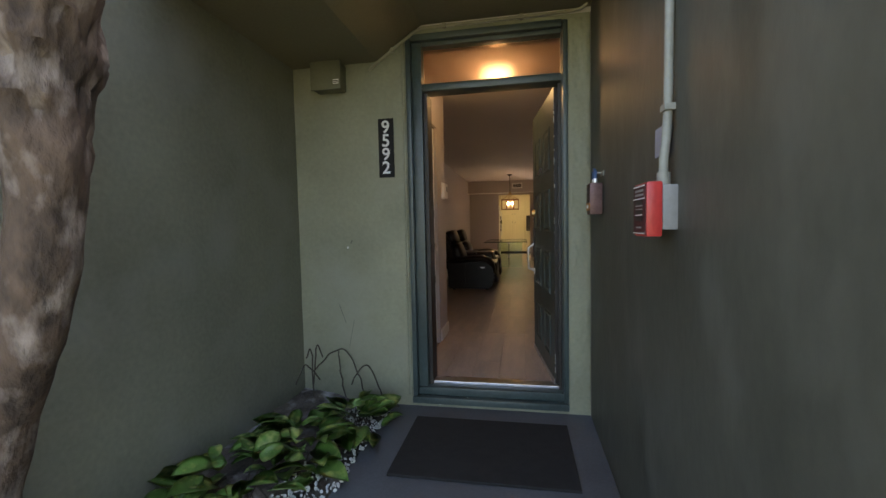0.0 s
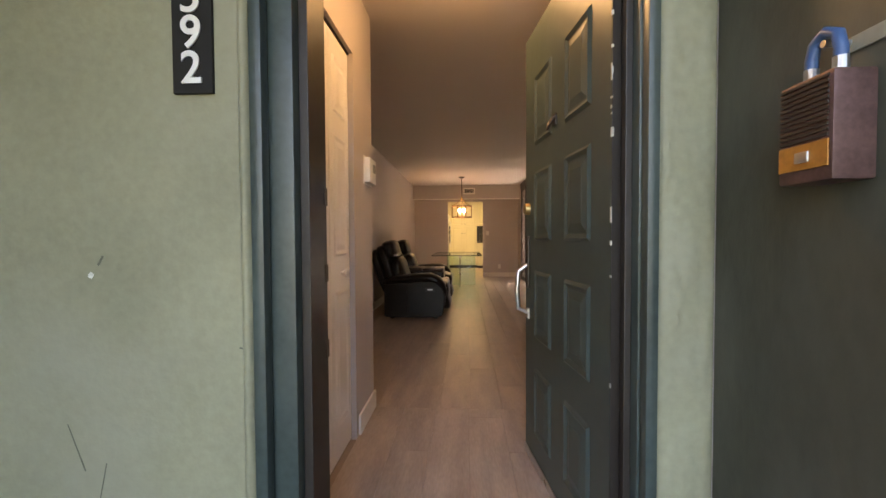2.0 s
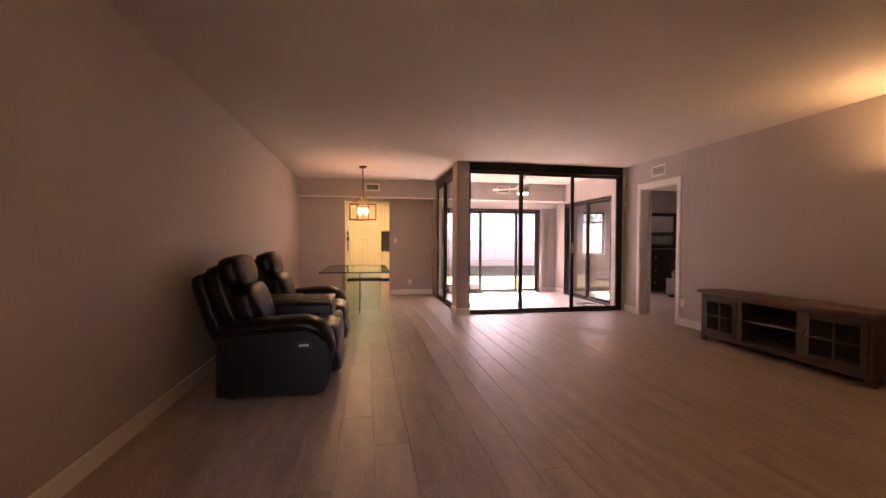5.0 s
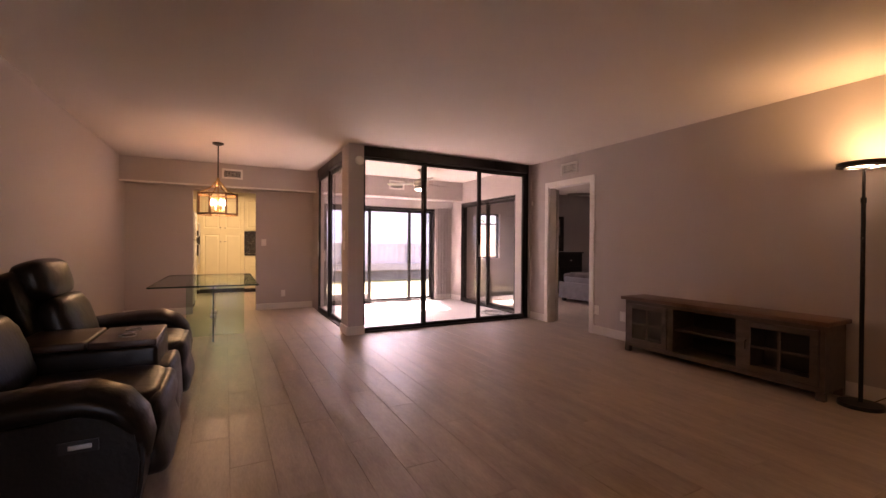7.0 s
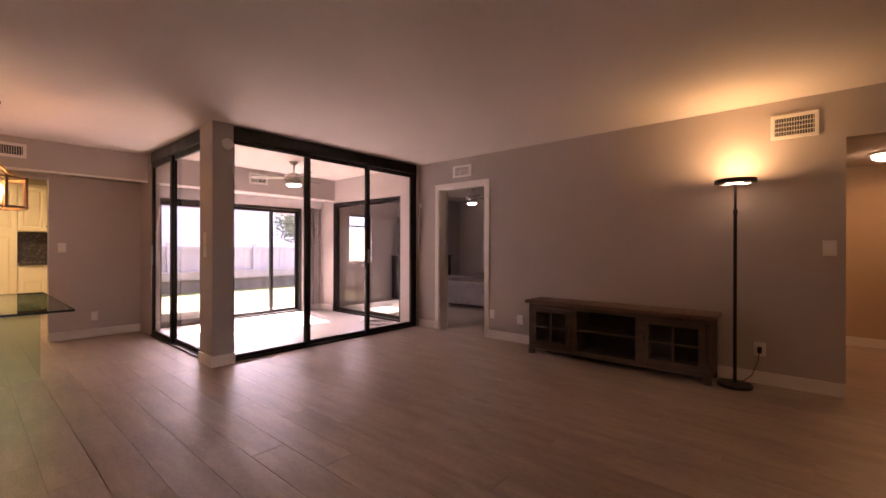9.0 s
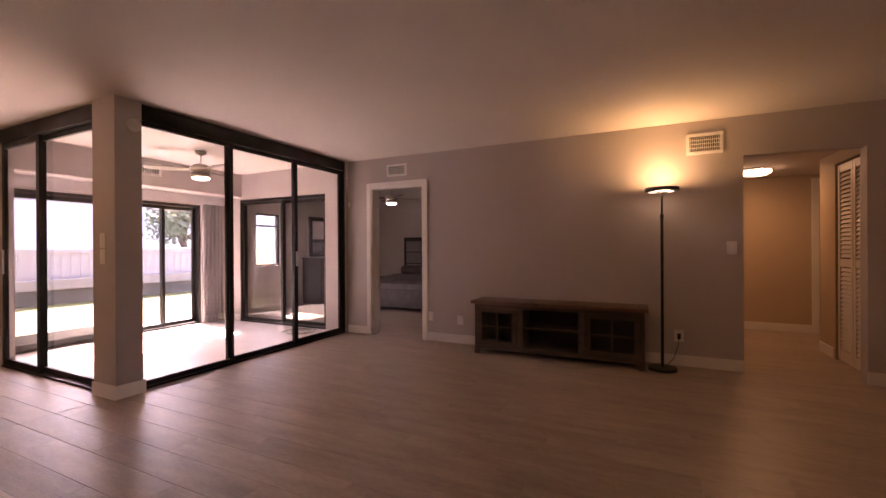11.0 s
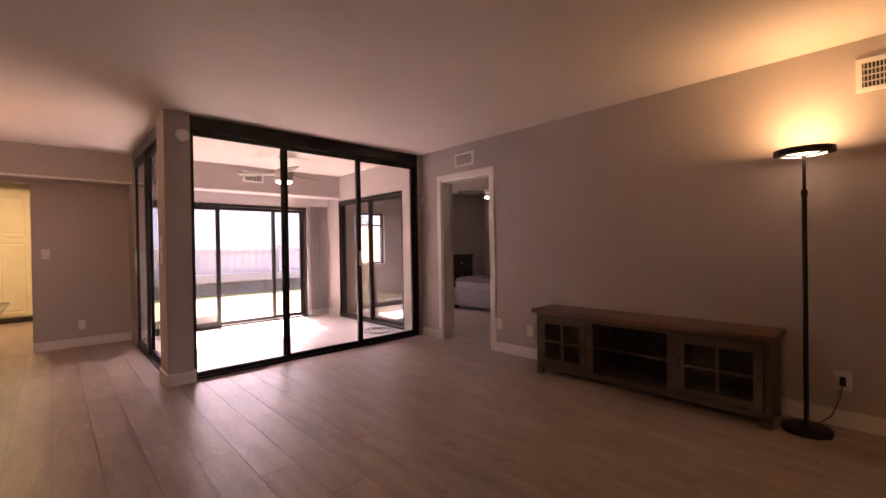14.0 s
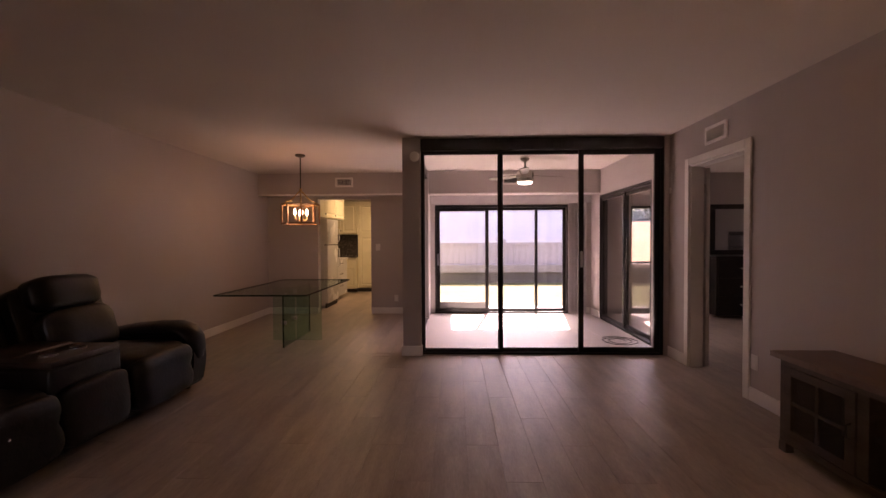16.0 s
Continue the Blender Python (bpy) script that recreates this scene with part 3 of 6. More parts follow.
for zz in (1.44, 2.02):
    part("strap", box(NB(), WX - 0.032, WX - 0.001, 2.282, 2.328, zz, zz + 0.02, 0.003), M_CONDUITG, cd)
part("coupling", rod(NB(), (WX - 0.03, 2.295, 1.226), (WX - 0.03, 2.295, 1.262), 0.019, None, 14), M_CONDUITG, cd, smooth=True)
tg = part("tag", box(NB(), WX - 0.008, WX - 0.004, 2.320, 2.450, 1.325, 1.415), M_TAG, cd, "lavender paper notice with faint print")
for k in range(5):
    part("print_bar", box(NB(), WX - 0.0092, WX - 0.0082, 2.335, 2.435 - 0.02 * (k % 2), 1.34 + k * 0.014, 1.343 + k * 0.014), M_GREYBOX, tg)
# key lock box on the wall
lk = thing("key_lock_box", (0.70, 3.40, 1.2), "worn maroon metal key lock box hung by its shackle", "lock box")
LB = WX - 0.072
body = part("body", box(NB(), LB, WX - 0.006, 3.345, 3.455, 1.165, 1.335, 0.006), M_LOCK, lk, smooth=True)
for k in range(12):
    part("grip_rib", box(NB(), LB - 0.003, LB - 0.0004, 3.352, 3.448, 1.2335 + k * 0.0082, 1.2378 + k * 0.0082), M_DARKIN, body)
band = part("key_door", box(NB(), LB - 0.0035, LB - 0.0004, 3.350, 3.450, 1.187, 1.229, 0.001), M_ORANGE, body, "worn orange key door")
part("catch", box(NB(), LB - 0.008, LB - 0.0037, 3.383, 3.410, 1.198, 1.216, 0.002), M_STEEL, band)
part("shackle", tube(NB(), [(WX - 0.04, 3.372, 1.33), (WX - 0.04, 3.372, 1.375), (WX - 0.04, 3.378, 1.398), (WX - 0.04, 3.400, 1.41), (WX - 0.04, 3.422, 1.398), (WX - 0.04, 3.428, 1.375), (WX - 0.04, 3.428, 1.33)], 0.010, 10), M_BLUE, lk, "blue vinyl sleeved shackle", True)
for yy in (3.372, 3.428):
    part("shackle_foot", rod(NB(), (WX - 0.04, yy, 1.334), (WX - 0.04, yy, 1.36), 0.0108, None, 12), M_STEEL, lk)
part("wall_hook", rod(NB(), (WX - 0.001, 3.400, 1.392), (WX - 0.045, 3.400, 1.392), 0.006, None, 10), M_STEEL, lk)
part("hook_plate", box(NB(), WX - 0.004, WX - 0.0005, 3.34, 3.43, 1.375, 1.40, 0.001), M_CONDUITG, lk)
# door mat
dm = solid("door_mat", box(NB(), -0.40, 0.55, 2.92, 3.57, PZ + 0.001, PZ + 0.016, 0.004), M_MAT, "black coir door mat on the path", "mat")
# tree trunk by the court wall
tr = thing("tree_trunk", (-1.13, 1.8, PZ), "thick curved tree trunk with rough pale bark", "tree")
bm = NB()
tube(bm, [(-1.10, 1.80, PZ - 0.05), (-1.17, 1.80, 0.15), (-1.15, 1.80, 0.40), (-1.06, 1.80, 0.65), (-0.95, 1.80, 0.85), (-0.885, 1.80, 1.05), (-0.855, 1.80, 1.25), (-0.86, 1.80, 1.40), (-0.86, 1.80, 1.55), (-0.86, 1.80, 1.72)],
     [0.11, 0.085, 0.078, 0.076, 0.074, 0.074, 0.078, 0.098, 0.125, 0.13], 28)
bmesh.ops.subdivide_edges(bm, edges=bm.edges[:], cuts=3, use_grid_fill=True)
bm.normal_update()
for v in bm.verts:
    rough_k = 0.007 + 0.05 * max(0, min(1, (v.co.z - 1.2) / 0.3))
    n_ = noise.noise((v.co.x * 13, v.co.y * 9, v.co.z * 5)) + 0.6 * noise.noise((v.co.x * 24, v.co.y * 24, v.co.z * 14))
    v.co += v.normal * n_ * rough_k
part("trunk", bm, M_BARK, tr, smooth=True)
for bx, by, ex, ey, ez, r in ((-0.93, 1.80, -1.06, 1.70, 2.5, 0.10), (-0.80, 1.80, -0.62, 1.86, 2.5, 0.085), (-0.86, 1.74, -0.88, 1.62, 2.4, 0.07)):
    bm = NB()
    tube(bm, [(bx * 0.5 - 0.43, by, 1.46), (bx * 0.8 + ex * 0.2, by, 1.78), (ex, ey, ez)], [r * 0.6, r, r * 0.8], 16)
    bmesh.ops.subdivide_edges(bm, edges=bm.edges[:], cuts=3, use_grid_fill=True)
    bm.normal_update()
    for v in bm.verts:
        v.co += v.normal * 0.022 * noise.noise((v.co.x * 15, v.co.y * 15, v.co.z * 8))
    part("limb", bm, M_BARK, tr, smooth=True)

# pothos in the bed
def leaf_mesh(length, width, bend):
    bm = NB()
    cols = []
    for i in range(7):
        s = i / 6
        w = width * (math.sin(math.pi * (0.16 + 0.84 * s)) ** 0.8) * (1 - 0.25 * s)
        if i == 6:
            w = 0.002
        z = bend * math.sin(s * 2.2) * length
        cols.append([bm.verts.new((-w, s * length, z + 0.22 * w)), bm.verts.new((-w * 0.5, s * length, z + 0.02 * w)), bm.verts.new((0, s * length, z - 0.10 * w)), bm.verts.new((w * 0.5, s * length, z + 0.02 * w)), bm.verts.new((w, s * length, z + 0.22 * w))])
    for a, b in zip(cols, cols[1:]):
        for k in range(4):
            bm.faces.new((a[k], a[k + 1], b[k + 1], b[k]))
    bmesh.ops.solidify(bm, geom=bm.faces[:], thickness=0.0015)
    me = bpy.data.meshes.new("leaf")
    bm.to_mesh(me)
    bm.free()
    me.materials.append(M_LEAF)
    me.shade_smooth()
    return me


LEAVES = [leaf_mesh(0.15, 0.055, 0.25), leaf_mesh(0.19, 0.07, 0.15), leaf_mesh(0.12, 0.045, 0.35)]
random.seed(11)
for cx, cy, rx, ry, cnt in ((-0.72, 3.30, 0.17, 0.20, 42), (-0.88, 2.95, 0.24, 0.24, 52), (-0.98, 2.60, 0.22, 0.26, 44), (-1.05, 2.2, 0.18, 0.22, 26)):
    pl = thing("pothos_plant", (cx, cy, PZ - 0.02), "variegated green and yellow pothos in the bed", "plant", "pothos in the bed")
    for k in range(cnt):
        a, r = random.uniform(0, 6.28), math.sqrt(random.random())
        x, y = cx + rx * r * math.cos(a), cy + ry * r * math.sin(a)
        z = PZ + 0.05 + 0.17 * (1 - r * r) * random.uniform(0.4, 1.0) + 0.08 * max(0, (-0.62 - x) / 0.65)
        lf = new("leaf", random.choice(LEAVES))
        lf.parent = pl
        lf.matrix_parent_inverse = Matrix.Translation(-Vector(pl.location))
        lf.matrix_basis = pose(x, y, z, random.uniform(-30, 15), random.uniform(-25, 25), math.degrees(a) - 90 + random.uniform(-50, 50)) @ Matrix.Scale(random.uniform(0.7, 1.1), 4)
    bm = NB()
    for k in range(6):
        a = random.uniform(0, 6.28)
        tube(bm, [(cx, cy, PZ - 0.02), (cx + rx * 0.4 * math.cos(a), cy + ry * 0.4 * math.sin(a), PZ + 0.12), (cx + rx * 0.8 * math.cos(a), cy + ry * 0.8 * math.sin(a), PZ + 0.05)], 0.004, 6)
    part("stems", bm, M_VINE, pl)
def curl(pts, n=7, wob=0.012):
    """A smooth wavering line through the points."""
    P = [Vector(p) for p in pts]
    P = [P[0] * 2 - P[1]] + P + [P[-1] * 2 - P[-2]]
    out = []
    for i in range(1, len(P) - 2):
        for k in range(n):
            s = k / n
            a, b_, c, d = P[i - 1], P[i], P[i + 1], P[i + 2]
            q = 0.5 * (2 * b_ + (c - a) * s + (2 * a - 5 * b_ + 4 * c - d) * s * s + (3 * b_ - a - 3 * c + d) * s ** 3)
            out.append(q + Vector((noise.noise(q * 17), 0.4 * noise.noise(q * 17 + Vector((5, 0, 0))), noise.noise(q * 17 + Vector((0, 9, 0))))) * wob)
    return out + [P[-2]]


vine = thing("dead_vine", (-1.18, 3.62, PZ), "dry bare vine stems against the stucco", "plant")
for pts in ([(-1.17, 3.64, -0.12), (-1.18, 3.66, 0.1), (-1.20, 3.68, 0.26), (-1.23, 3.66, 0.20)], [(-1.17, 3.64, 0.0), (-1.15, 3.68, 0.28), (-1.12, 3.70, 0.20)],
            [(-1.16, 3.65, 0.12), (-1.05, 3.70, 0.24), (-0.94, 3.70, 0.25), (-0.86, 3.69, 0.12), (-0.80, 3.66, -0.05)], [(-1.0, 3.70, 0.25), (-0.98, 3.69, 0.05), (-0.93, 3.66, -0.1)],
            [(-0.90, 3.68, 0.02), (-0.82, 3.70, 0.14), (-0.74, 3.70, 0.10), (-0.66, 3.68, -0.12)], [(-0.70, 3.69, -0.1), (-0.62, 3.69, -0.06), (-0.56, 3.68, -0.12)],
            [(-1.13, 3.66, 0.05), (-1.22, 3.64, 0.16), (-1.25, 3.55, 0.05)]):
    part("stem", tube(NB(), curl(pts), 0.005, 7), M_VINE, vine, smooth=True)
# pale litter on the bed by the path
random.seed(8)
bm = NB()
for k in range(520):
    x, y = random.uniform(-0.86, -0.60), random.uniform(2.6, 3.74)
    s = random.uniform(0.006, 0.016)
    m_ = pose(x, y, PZ + 0.012 + 0.06 * max(0, (-0.62 - x) / 0.65), random.uniform(0, 180), random.uniform(0, 180), random.uniform(0, 180)) @ Matrix.Diagonal((s, s * random.uniform(0.5, 1.2), s * 0.4, 1))
    bmesh.ops.create_icosphere(bm, subdivisions=1, radius=1.0, matrix=m_)
solid("gravel_litter", bm, M_SCUFF, "pale gravel and litter on the planting bed", "gravel", "stuff")
# peeling rough plaster beside the door frame
bm = NB()
bmesh.ops.create_grid(bm, x_segments=16, y_segments=260, size=0.5)
for v in bm.verts:
    u, w = v.co.x + 0.5, v.co.y + 0.5
    x, z = 0.587 + u * 0.134, PZ + 0.01 + w * 2.53
    flake = max(0.0, noise.noise((x * 16, z * 6, 4.0))) * 0.010 + noise.noise((x * 60, z * 38, 9.0)) * 0.0035
    if noise.noise((x * 9, z * 3.2, 7.7)) > 0.15:
        flake += 0.005
    edge = min(1.0, u * 6, (1 - u) * 6)
    v.co = Vector((x, YF0 - 0.002 - 0.004 * edge - flake * edge, z))
bmesh.ops.solidify(bm, geom=bm.faces[:], thickness=0.001)
solid("plaster_edge", bm, M_STUCCO, "rough olive plaster with peeling paint beside the door", "plaster", "structure", smooth=True)
bm = NB()
bmesh.ops.create_grid(bm, x_segments=5, y_segments=160, size=0.5)
for v in bm.verts:
    u, w = v.co.x + 0.5, v.co.y + 0.5
    x, z = -0.505 + u * 0.029, -0.06 + w * 2.44
    v.co = Vector((x, YF0 - 0.002 - 0.012 * math.sin(math.pi * u) - 0.003 * noise.noise((x * 30, z * 14, 2.0)), z))
bmesh.ops.solidify(bm, geom=bm.faces[:], thickness=0.001)
solid("plaster_edge_rounded", bm, M_STUCCO, "rounded olive plaster edge beside the door frame", "plaster", "structure", smooth=True)
# scuffs and scratches on the stucco
for x, z, w, h, a in ((-0.985, 0.50, 0.003, 0.14, -20), (-0.92, 0.36, 0.0025, 0.20, 12), (-0.90, 1.02, 0.006, 0.03, 30), (-0.50, 0.78, 0.03, 0.004, 15)):
    bm = NB()
    box(bm, -w / 2, w / 2, -0.0006, 0.0006, -h / 2, h / 2)
    ob = solid("wall_scratch", bm, M_SCRATCH, "dark scratch on the stucco", "scratch", "structure")
    ob.matrix_basis = pose(x, YF0 - 0.001, z, 0, a, 0)
for x, y, z, s in ((-0.28, YF0 - 0.03, -0.10, 0.03), (-0.09, YF0 - 0.03, -0.085, 0.026), (0.14, YF0 - 0.03, -0.10, 0.018), (0.25, YF0 - 0.03, -0.11, 0.02), (-0.93, YF0 - 0.001, 0.98, 0.012)):
    bm = NB()
    bmesh.ops.create_circle(bm, cap_ends=True, segments=9, radius=s)
    for v in bm.verts:
        v.co *= 0.7 + 0.5 * noise.noise((v.co.x * 90 + x * 20, v.co.y * 90, 1))
    bmesh.ops.solidify(bm, geom=bm.faces[:], thickness=0.0015)
    ob = solid("paint_chip", bm, M_SCUFF, "pale chipped paint spot", "paint chip", "structure")
    ob.matrix_basis = pose(x, YF0 - 0.001, z, 90, 0, 0)

# ---- bifold closet door in the entrance ----
bf = thing("bifold_door", (-0.5, 4.4, 0), "white panelled bifold closet door", "door")


def bifold_leaf(y0, y1):
    lf = part("leaf", box(NB(), -0.545, -0.515, y0, y1, 0.012, 2.025, 0.003), M_WHITE, bf)
    for z0, z1 in ((0.17, 0.82), (0.99, 1.565), (1.665, 1.93)):
        bm = NB()
        ring = []
        for inset, dx in ((0, 0), (0.010, 0.007), (0.024, 0.0005), (0.030, 0.0005), (0.055, 0.007)):
            ring.append([bm.verts.new((-0.515 + dx, yy, zz)) for yy, zz in ((y0 + 0.055 + inset, z0 + inset), (y1 - 0.055 - inset, z0 + inset), (y1 - 0.055 - inset, z1 - inset), (y0 + 0.055 + inset, z1 - inset))])
        for a, b in zip(ring, ring[1:]):
            for k in range(4):
                bm.faces.new((a[k], a[(k + 1) % 4], b[(k + 1) % 4], b[k]))
        bm.faces.new(ring[-1])
        part("panel", bm, M_WHITE, lf)
    return lf


bifold_leaf(4.212, 4.528)
l2 = bifold_leaf(4.532, 4.848)
part("knob", lathe(NB(), 0, 0, [(0.008, 0), (0.008, 0.012), (0.018, 0.02), (0.02, 0.03), (0.012, 0.038)], 18), M_WHITE, l2, "round white knob", True).matrix_basis = pose(-0.515, 4.70, 0.905, 0, 90, 0)
part("track", box(NB(), -0.55, -0.51, 4.202, 4.858, 2.03, 2.038), M_DARKIN, bf)
th = thing("thermostat", (-0.48, 5.17, 1.40), "white wall thermostat with a small grey display", "thermostat")
part("body", box(NB(), -0.488, -0.455, 5.08, 5.25, 1.40, 1.545, 0.006), M_PLASTIC, th, smooth=True)
part("display", box(NB(), -0.4552, -0.453, 5.16, 5.225, 1.465, 1.515), M_GREYBOX, th, "grey display")
part("back_plate", box(NB(), -0.4895, -0.4855, 5.07, 5.26, 1.39, 1.555), M_PLASTIC, th)


# ---- baseboards ----
def base(x0, x1, y0, y1):
    return solid("baseboard", box(NB(), x0, x1, y0, y1, 0.0, 0.11, 0.005), M_WHITE, "white painted baseboard", "baseboard", "structure")


base(XL, XL + 0.014, 5.30, YK - 0.001)
base(-0.49, -0.476, 4.90, 5.294)
base(XL + 0.015, -0.491, 5.281, 5.295)
base(XR - 0.014, XR, YF, 5.815)
base(XR - 0.014, XR, 6.69, 10.075)
base(XR - 0.014, XR, 11.03, 11.36)
base(XL + 0.015, -0.374, YK - 0.014, YK)
base(0.575, XG - 0.042, YK - 0.014, YK)
base(0.73, XR - 0.015, YF, YF + 0.014)
base(6.946, 6.96, 5.475, 7.34)
base(XR + 0.132, 4.60, 5.73, 5.744)
base(5.38, 5.78, 5.73, 5.744)
base(XR - 0.014, XR, 13.61, YS - 0.016)
base(4.05, 4.40, YS - 0.014, YS - 0.0005)


# ---- doorways ----
def casing_x(name, x, y0, y1, z, side, label):
    d = thing(name, (x, (y0 + y1) / 2, 0), label, "door frame", kind="structure")
    w, t = 0.065, 0.018 * side
    xa, xb = sorted((x, x + t))
    part("side_casing", box(NB(), xa, xb, y0 - w, y0 + 0.004, 0, z + w, 0.004), M_WHITE, d)
    part("side_casing", box(NB(), xa, xb, y1 - 0.004, y1 + w, 0, z + w, 0.004), M_WHITE, d)
    part("head_casing", box(NB(), xa, xb, y0 + 0.005, y1 - 0.005, z - 0.004, z + w, 0.004), M_WHITE, d)
    part("jamb", box(NB(), x, x + 0.13, y0 + 0.0005, y0 + 0.02, 0, z - 0.0005), M_WHITE, d)
    part("jamb", box(NB(), x, x + 0.13, y1 - 0.02, y1 - 0.0005, 0, z - 0.0005), M_WHITE, d)
    part("head", box(NB(), x, x + 0.13, y0 + 0.021, y1 - 0.021, z - 0.02, z - 0.0005), M_WHITE, d)
    return d


casing_x("door_2", XR, 10.14, 10.96, 2.03, -1, "white painted bedroom door casing")
bd = thing("bedroom_door", (XR + 0.13, 10.93, 0), "white bedroom door standing open into the bedroom", "door")
part("leaf", box(NB(), XR + 0.16, XR + 0.197, 10.955, 11.735, 0.01, 2.0, 0.003), M_WHITE, bd)
for hz in (0.25, 1.0, 1.75):
    part("hinge", rod(NB(), (XR + 0.137, 10.946, hz), (XR + 0.137, 10.946, hz + 0.09), 0.007, None, 10), M_NICKEL, bd)
part("knob", lathe(NB(), 0, 0, [(0.01, 0), (0.01, 0.03), (0.028, 0.04), (0.028, 0.055), (0.012, 0.065)], 18), M_NICKEL, bd, "", True).matrix_basis = pose(XR + 0.197, 11.67, 0.95, 0, 90, 0)

# louvered closet in the hall
lv = thing("louvered_door", (5.0, 5.67, 0), "white louvered bifold door standing slightly open", "door")
for x0, x1, yo in ((4.64, 4.985, 0.0), (4.995, 5.34, 0.0)):
    f = part("leaf_frame", box(NB(), x0, x0 + 0.045, 5.685, 5.715, 0.012, 2.03, 0.002), M_WHITE, lv)
    part("stile", box(NB(), x1 - 0.045, x1, 5.685, 5.715, 0.012, 2.03, 0.002), M_WHITE, lv)
    for z0, z1 in ((0.012, 0.12), (0.98, 1.06), (1.95, 2.03)):
        part("rail", box(NB(), x0 + 0.046, x1 - 0.046, 5.687, 5.713, z0, z1, 0.002), M_WHITE, lv)
    for z0, z1 in ((0.13, 0.97), (1.07, 1.94)):
        n_s = int((z1 - z0) / 0.042)
        for k in range(n_s):
            zz = z0 + (k + 0.5) * (z1 - z0) / n_s
            bm = NB()
            prism(bm, [(5.688, zz + 0.016), (5.691, zz + 0.020), (5.712, zz - 0.014), (5.709, zz - 0.018)], "x", x0 + 0.044, x1 - 0.044)
            part("slat", bm, M_WHITE, lv)
hd = thing("door_3", (6.97, 5.1, 0), "white door casing at the hall's end", "door frame", kind="structure")
part("side_casing", box(NB(), 6.94, 7.08, 5.395, 5.473, 0, 2.12, 0.004), M_WHITE, hd)
part("head_casing", box(NB(), 6.94, 7.08, 4.9, 5.394, 2.05, 2.12, 0.004), M_WHITE, hd)
wall("wall_hall_over_door", "x", 6.96, 7.07, 3.94, 5.473, 2.121, H, [], M_WALL, "wall over the far doorway")
wall("wall_hall_closet_back", "y", 5.0, 5.1, XR + 0.132, 6.938, -0.2, H, [], M_WALL, "closet back wall")


# ---- vents, switches, outlets ----
def vent_x(x, y0, y1, z0, z1, label):
    v = thing("air_vent", (x, (y0 + y1) / 2, (z0 + z1) / 2), label, "vent", "air vents")
    part("backing", box(NB(), x - 0.004, x - 0.0005, y0 + 0.02, y1 - 0.02, z0 + 0.02, z1 - 0.02), M_GREYSLOT, v)
    f = 0.028
    for a in ((y0, y1, z0, z0 + f), (y0, y1, z1 - f, z1), (y0, y0 + f, z0 + f + 0.0005, z1 - f - 0.0005), (y1 - f, y1, z0 + f + 0.0005, z1 - f - 0.0005)):
        part("frame", box(NB(), x - 0.016, x - 0.0003, *a, bevel=0.002), M_WHITE, v)
    n = int((y1 - y0 - 2 * f) / 0.016)
    for k in range(n):
        yy = y0 + f + (k + 0.5) * (y1 - y0 - 2 * f) / n
        part("slat", box(NB(), x - 0.012, x - 0.0045, yy - 0.002, yy + 0.002, z0 + f, z1 - f), M_PLASTIC, v)
    for k in range(1, 4):
        zz = z0 + f + k * (z1 - z0 - 2 * f) / 4
        part("slat", box(NB(), x - 0.0044, x - 0.004, y0 + f, y1 - f, zz - 0.004, zz + 0.004), M_PLASTIC, v)
    return v


def vent_y(y, x0, x1, z0, z1, label):
    v = thing("air_vent", ((x0 + x1) / 2, y, (z0 + z1) / 2), label, "vent", "air vents")
    part("backing", box(NB(), x0 + 0.02, x1 - 0.02, y - 0.004, y - 0.0005, z0 + 0.02, z1 - 0.02), M_GREYSLOT, v)
    f = 0.03
    for a in ((x0, x1, z0, z0 + f), (x0, x1, z1 - f, z1), (x0, x0 + f, z0 + f + 0.0005, z1 - f - 0.0005), (x1 - f, x1, z0 + f + 0.0005, z1 - f - 0.0005)):
        part("frame", box(NB(), a[0], a[1], y - 0.016, y - 0.0003, a[2], a[3], 0.002), M_WHITE, v)
    n = int((x1 - x0 - 2 * f) / 0.02)
    for k in range(n):
        xx = x0 + f + (k + 0.5) * (x1 - x0 - 2 * f) / n
        part("slat", box(NB(), xx - 0.002, xx + 0.002, y - 0.012, y - 0.0045, z0 + f, z1 - f), M_PLASTIC, v)
    return v


vent_x(XR, 6.85, 7.16, 2.10, 2.305, "white supply grille high on the wall beside the lamp")
vent_x(XR, 10.38, 10.69, 2.165, 2.325, "white supply grille over the bedroom door")
vent_y(13.66, 0.05, 0.35, 2.19, 2.35, "white supply grille on the dining soffit")
vent_y(13.55, 2.83, 3.13, 2.195, 2.365, "white supply grille in the glass room")


def plate_x(name, x, y, z, w, h, label, cat, inner):
    p = thing(name, (x, y, z), label, cat)
    part("plate", box(NB(), x - 0.007, x - 0.0003, y - w / 2, y + w / 2, z - h / 2, z + h / 2, 0.003), M_PLASTIC, p, smooth=True)
    for dy, dz, ww, hh in inner:
        part("insert", box(NB(), x - 0.010, x - 0.0071, y + dy - ww / 2, y + dy + ww / 2, z + dz - hh / 2, z + dz + hh / 2, 0.001), M_WHITE, p)
    return p


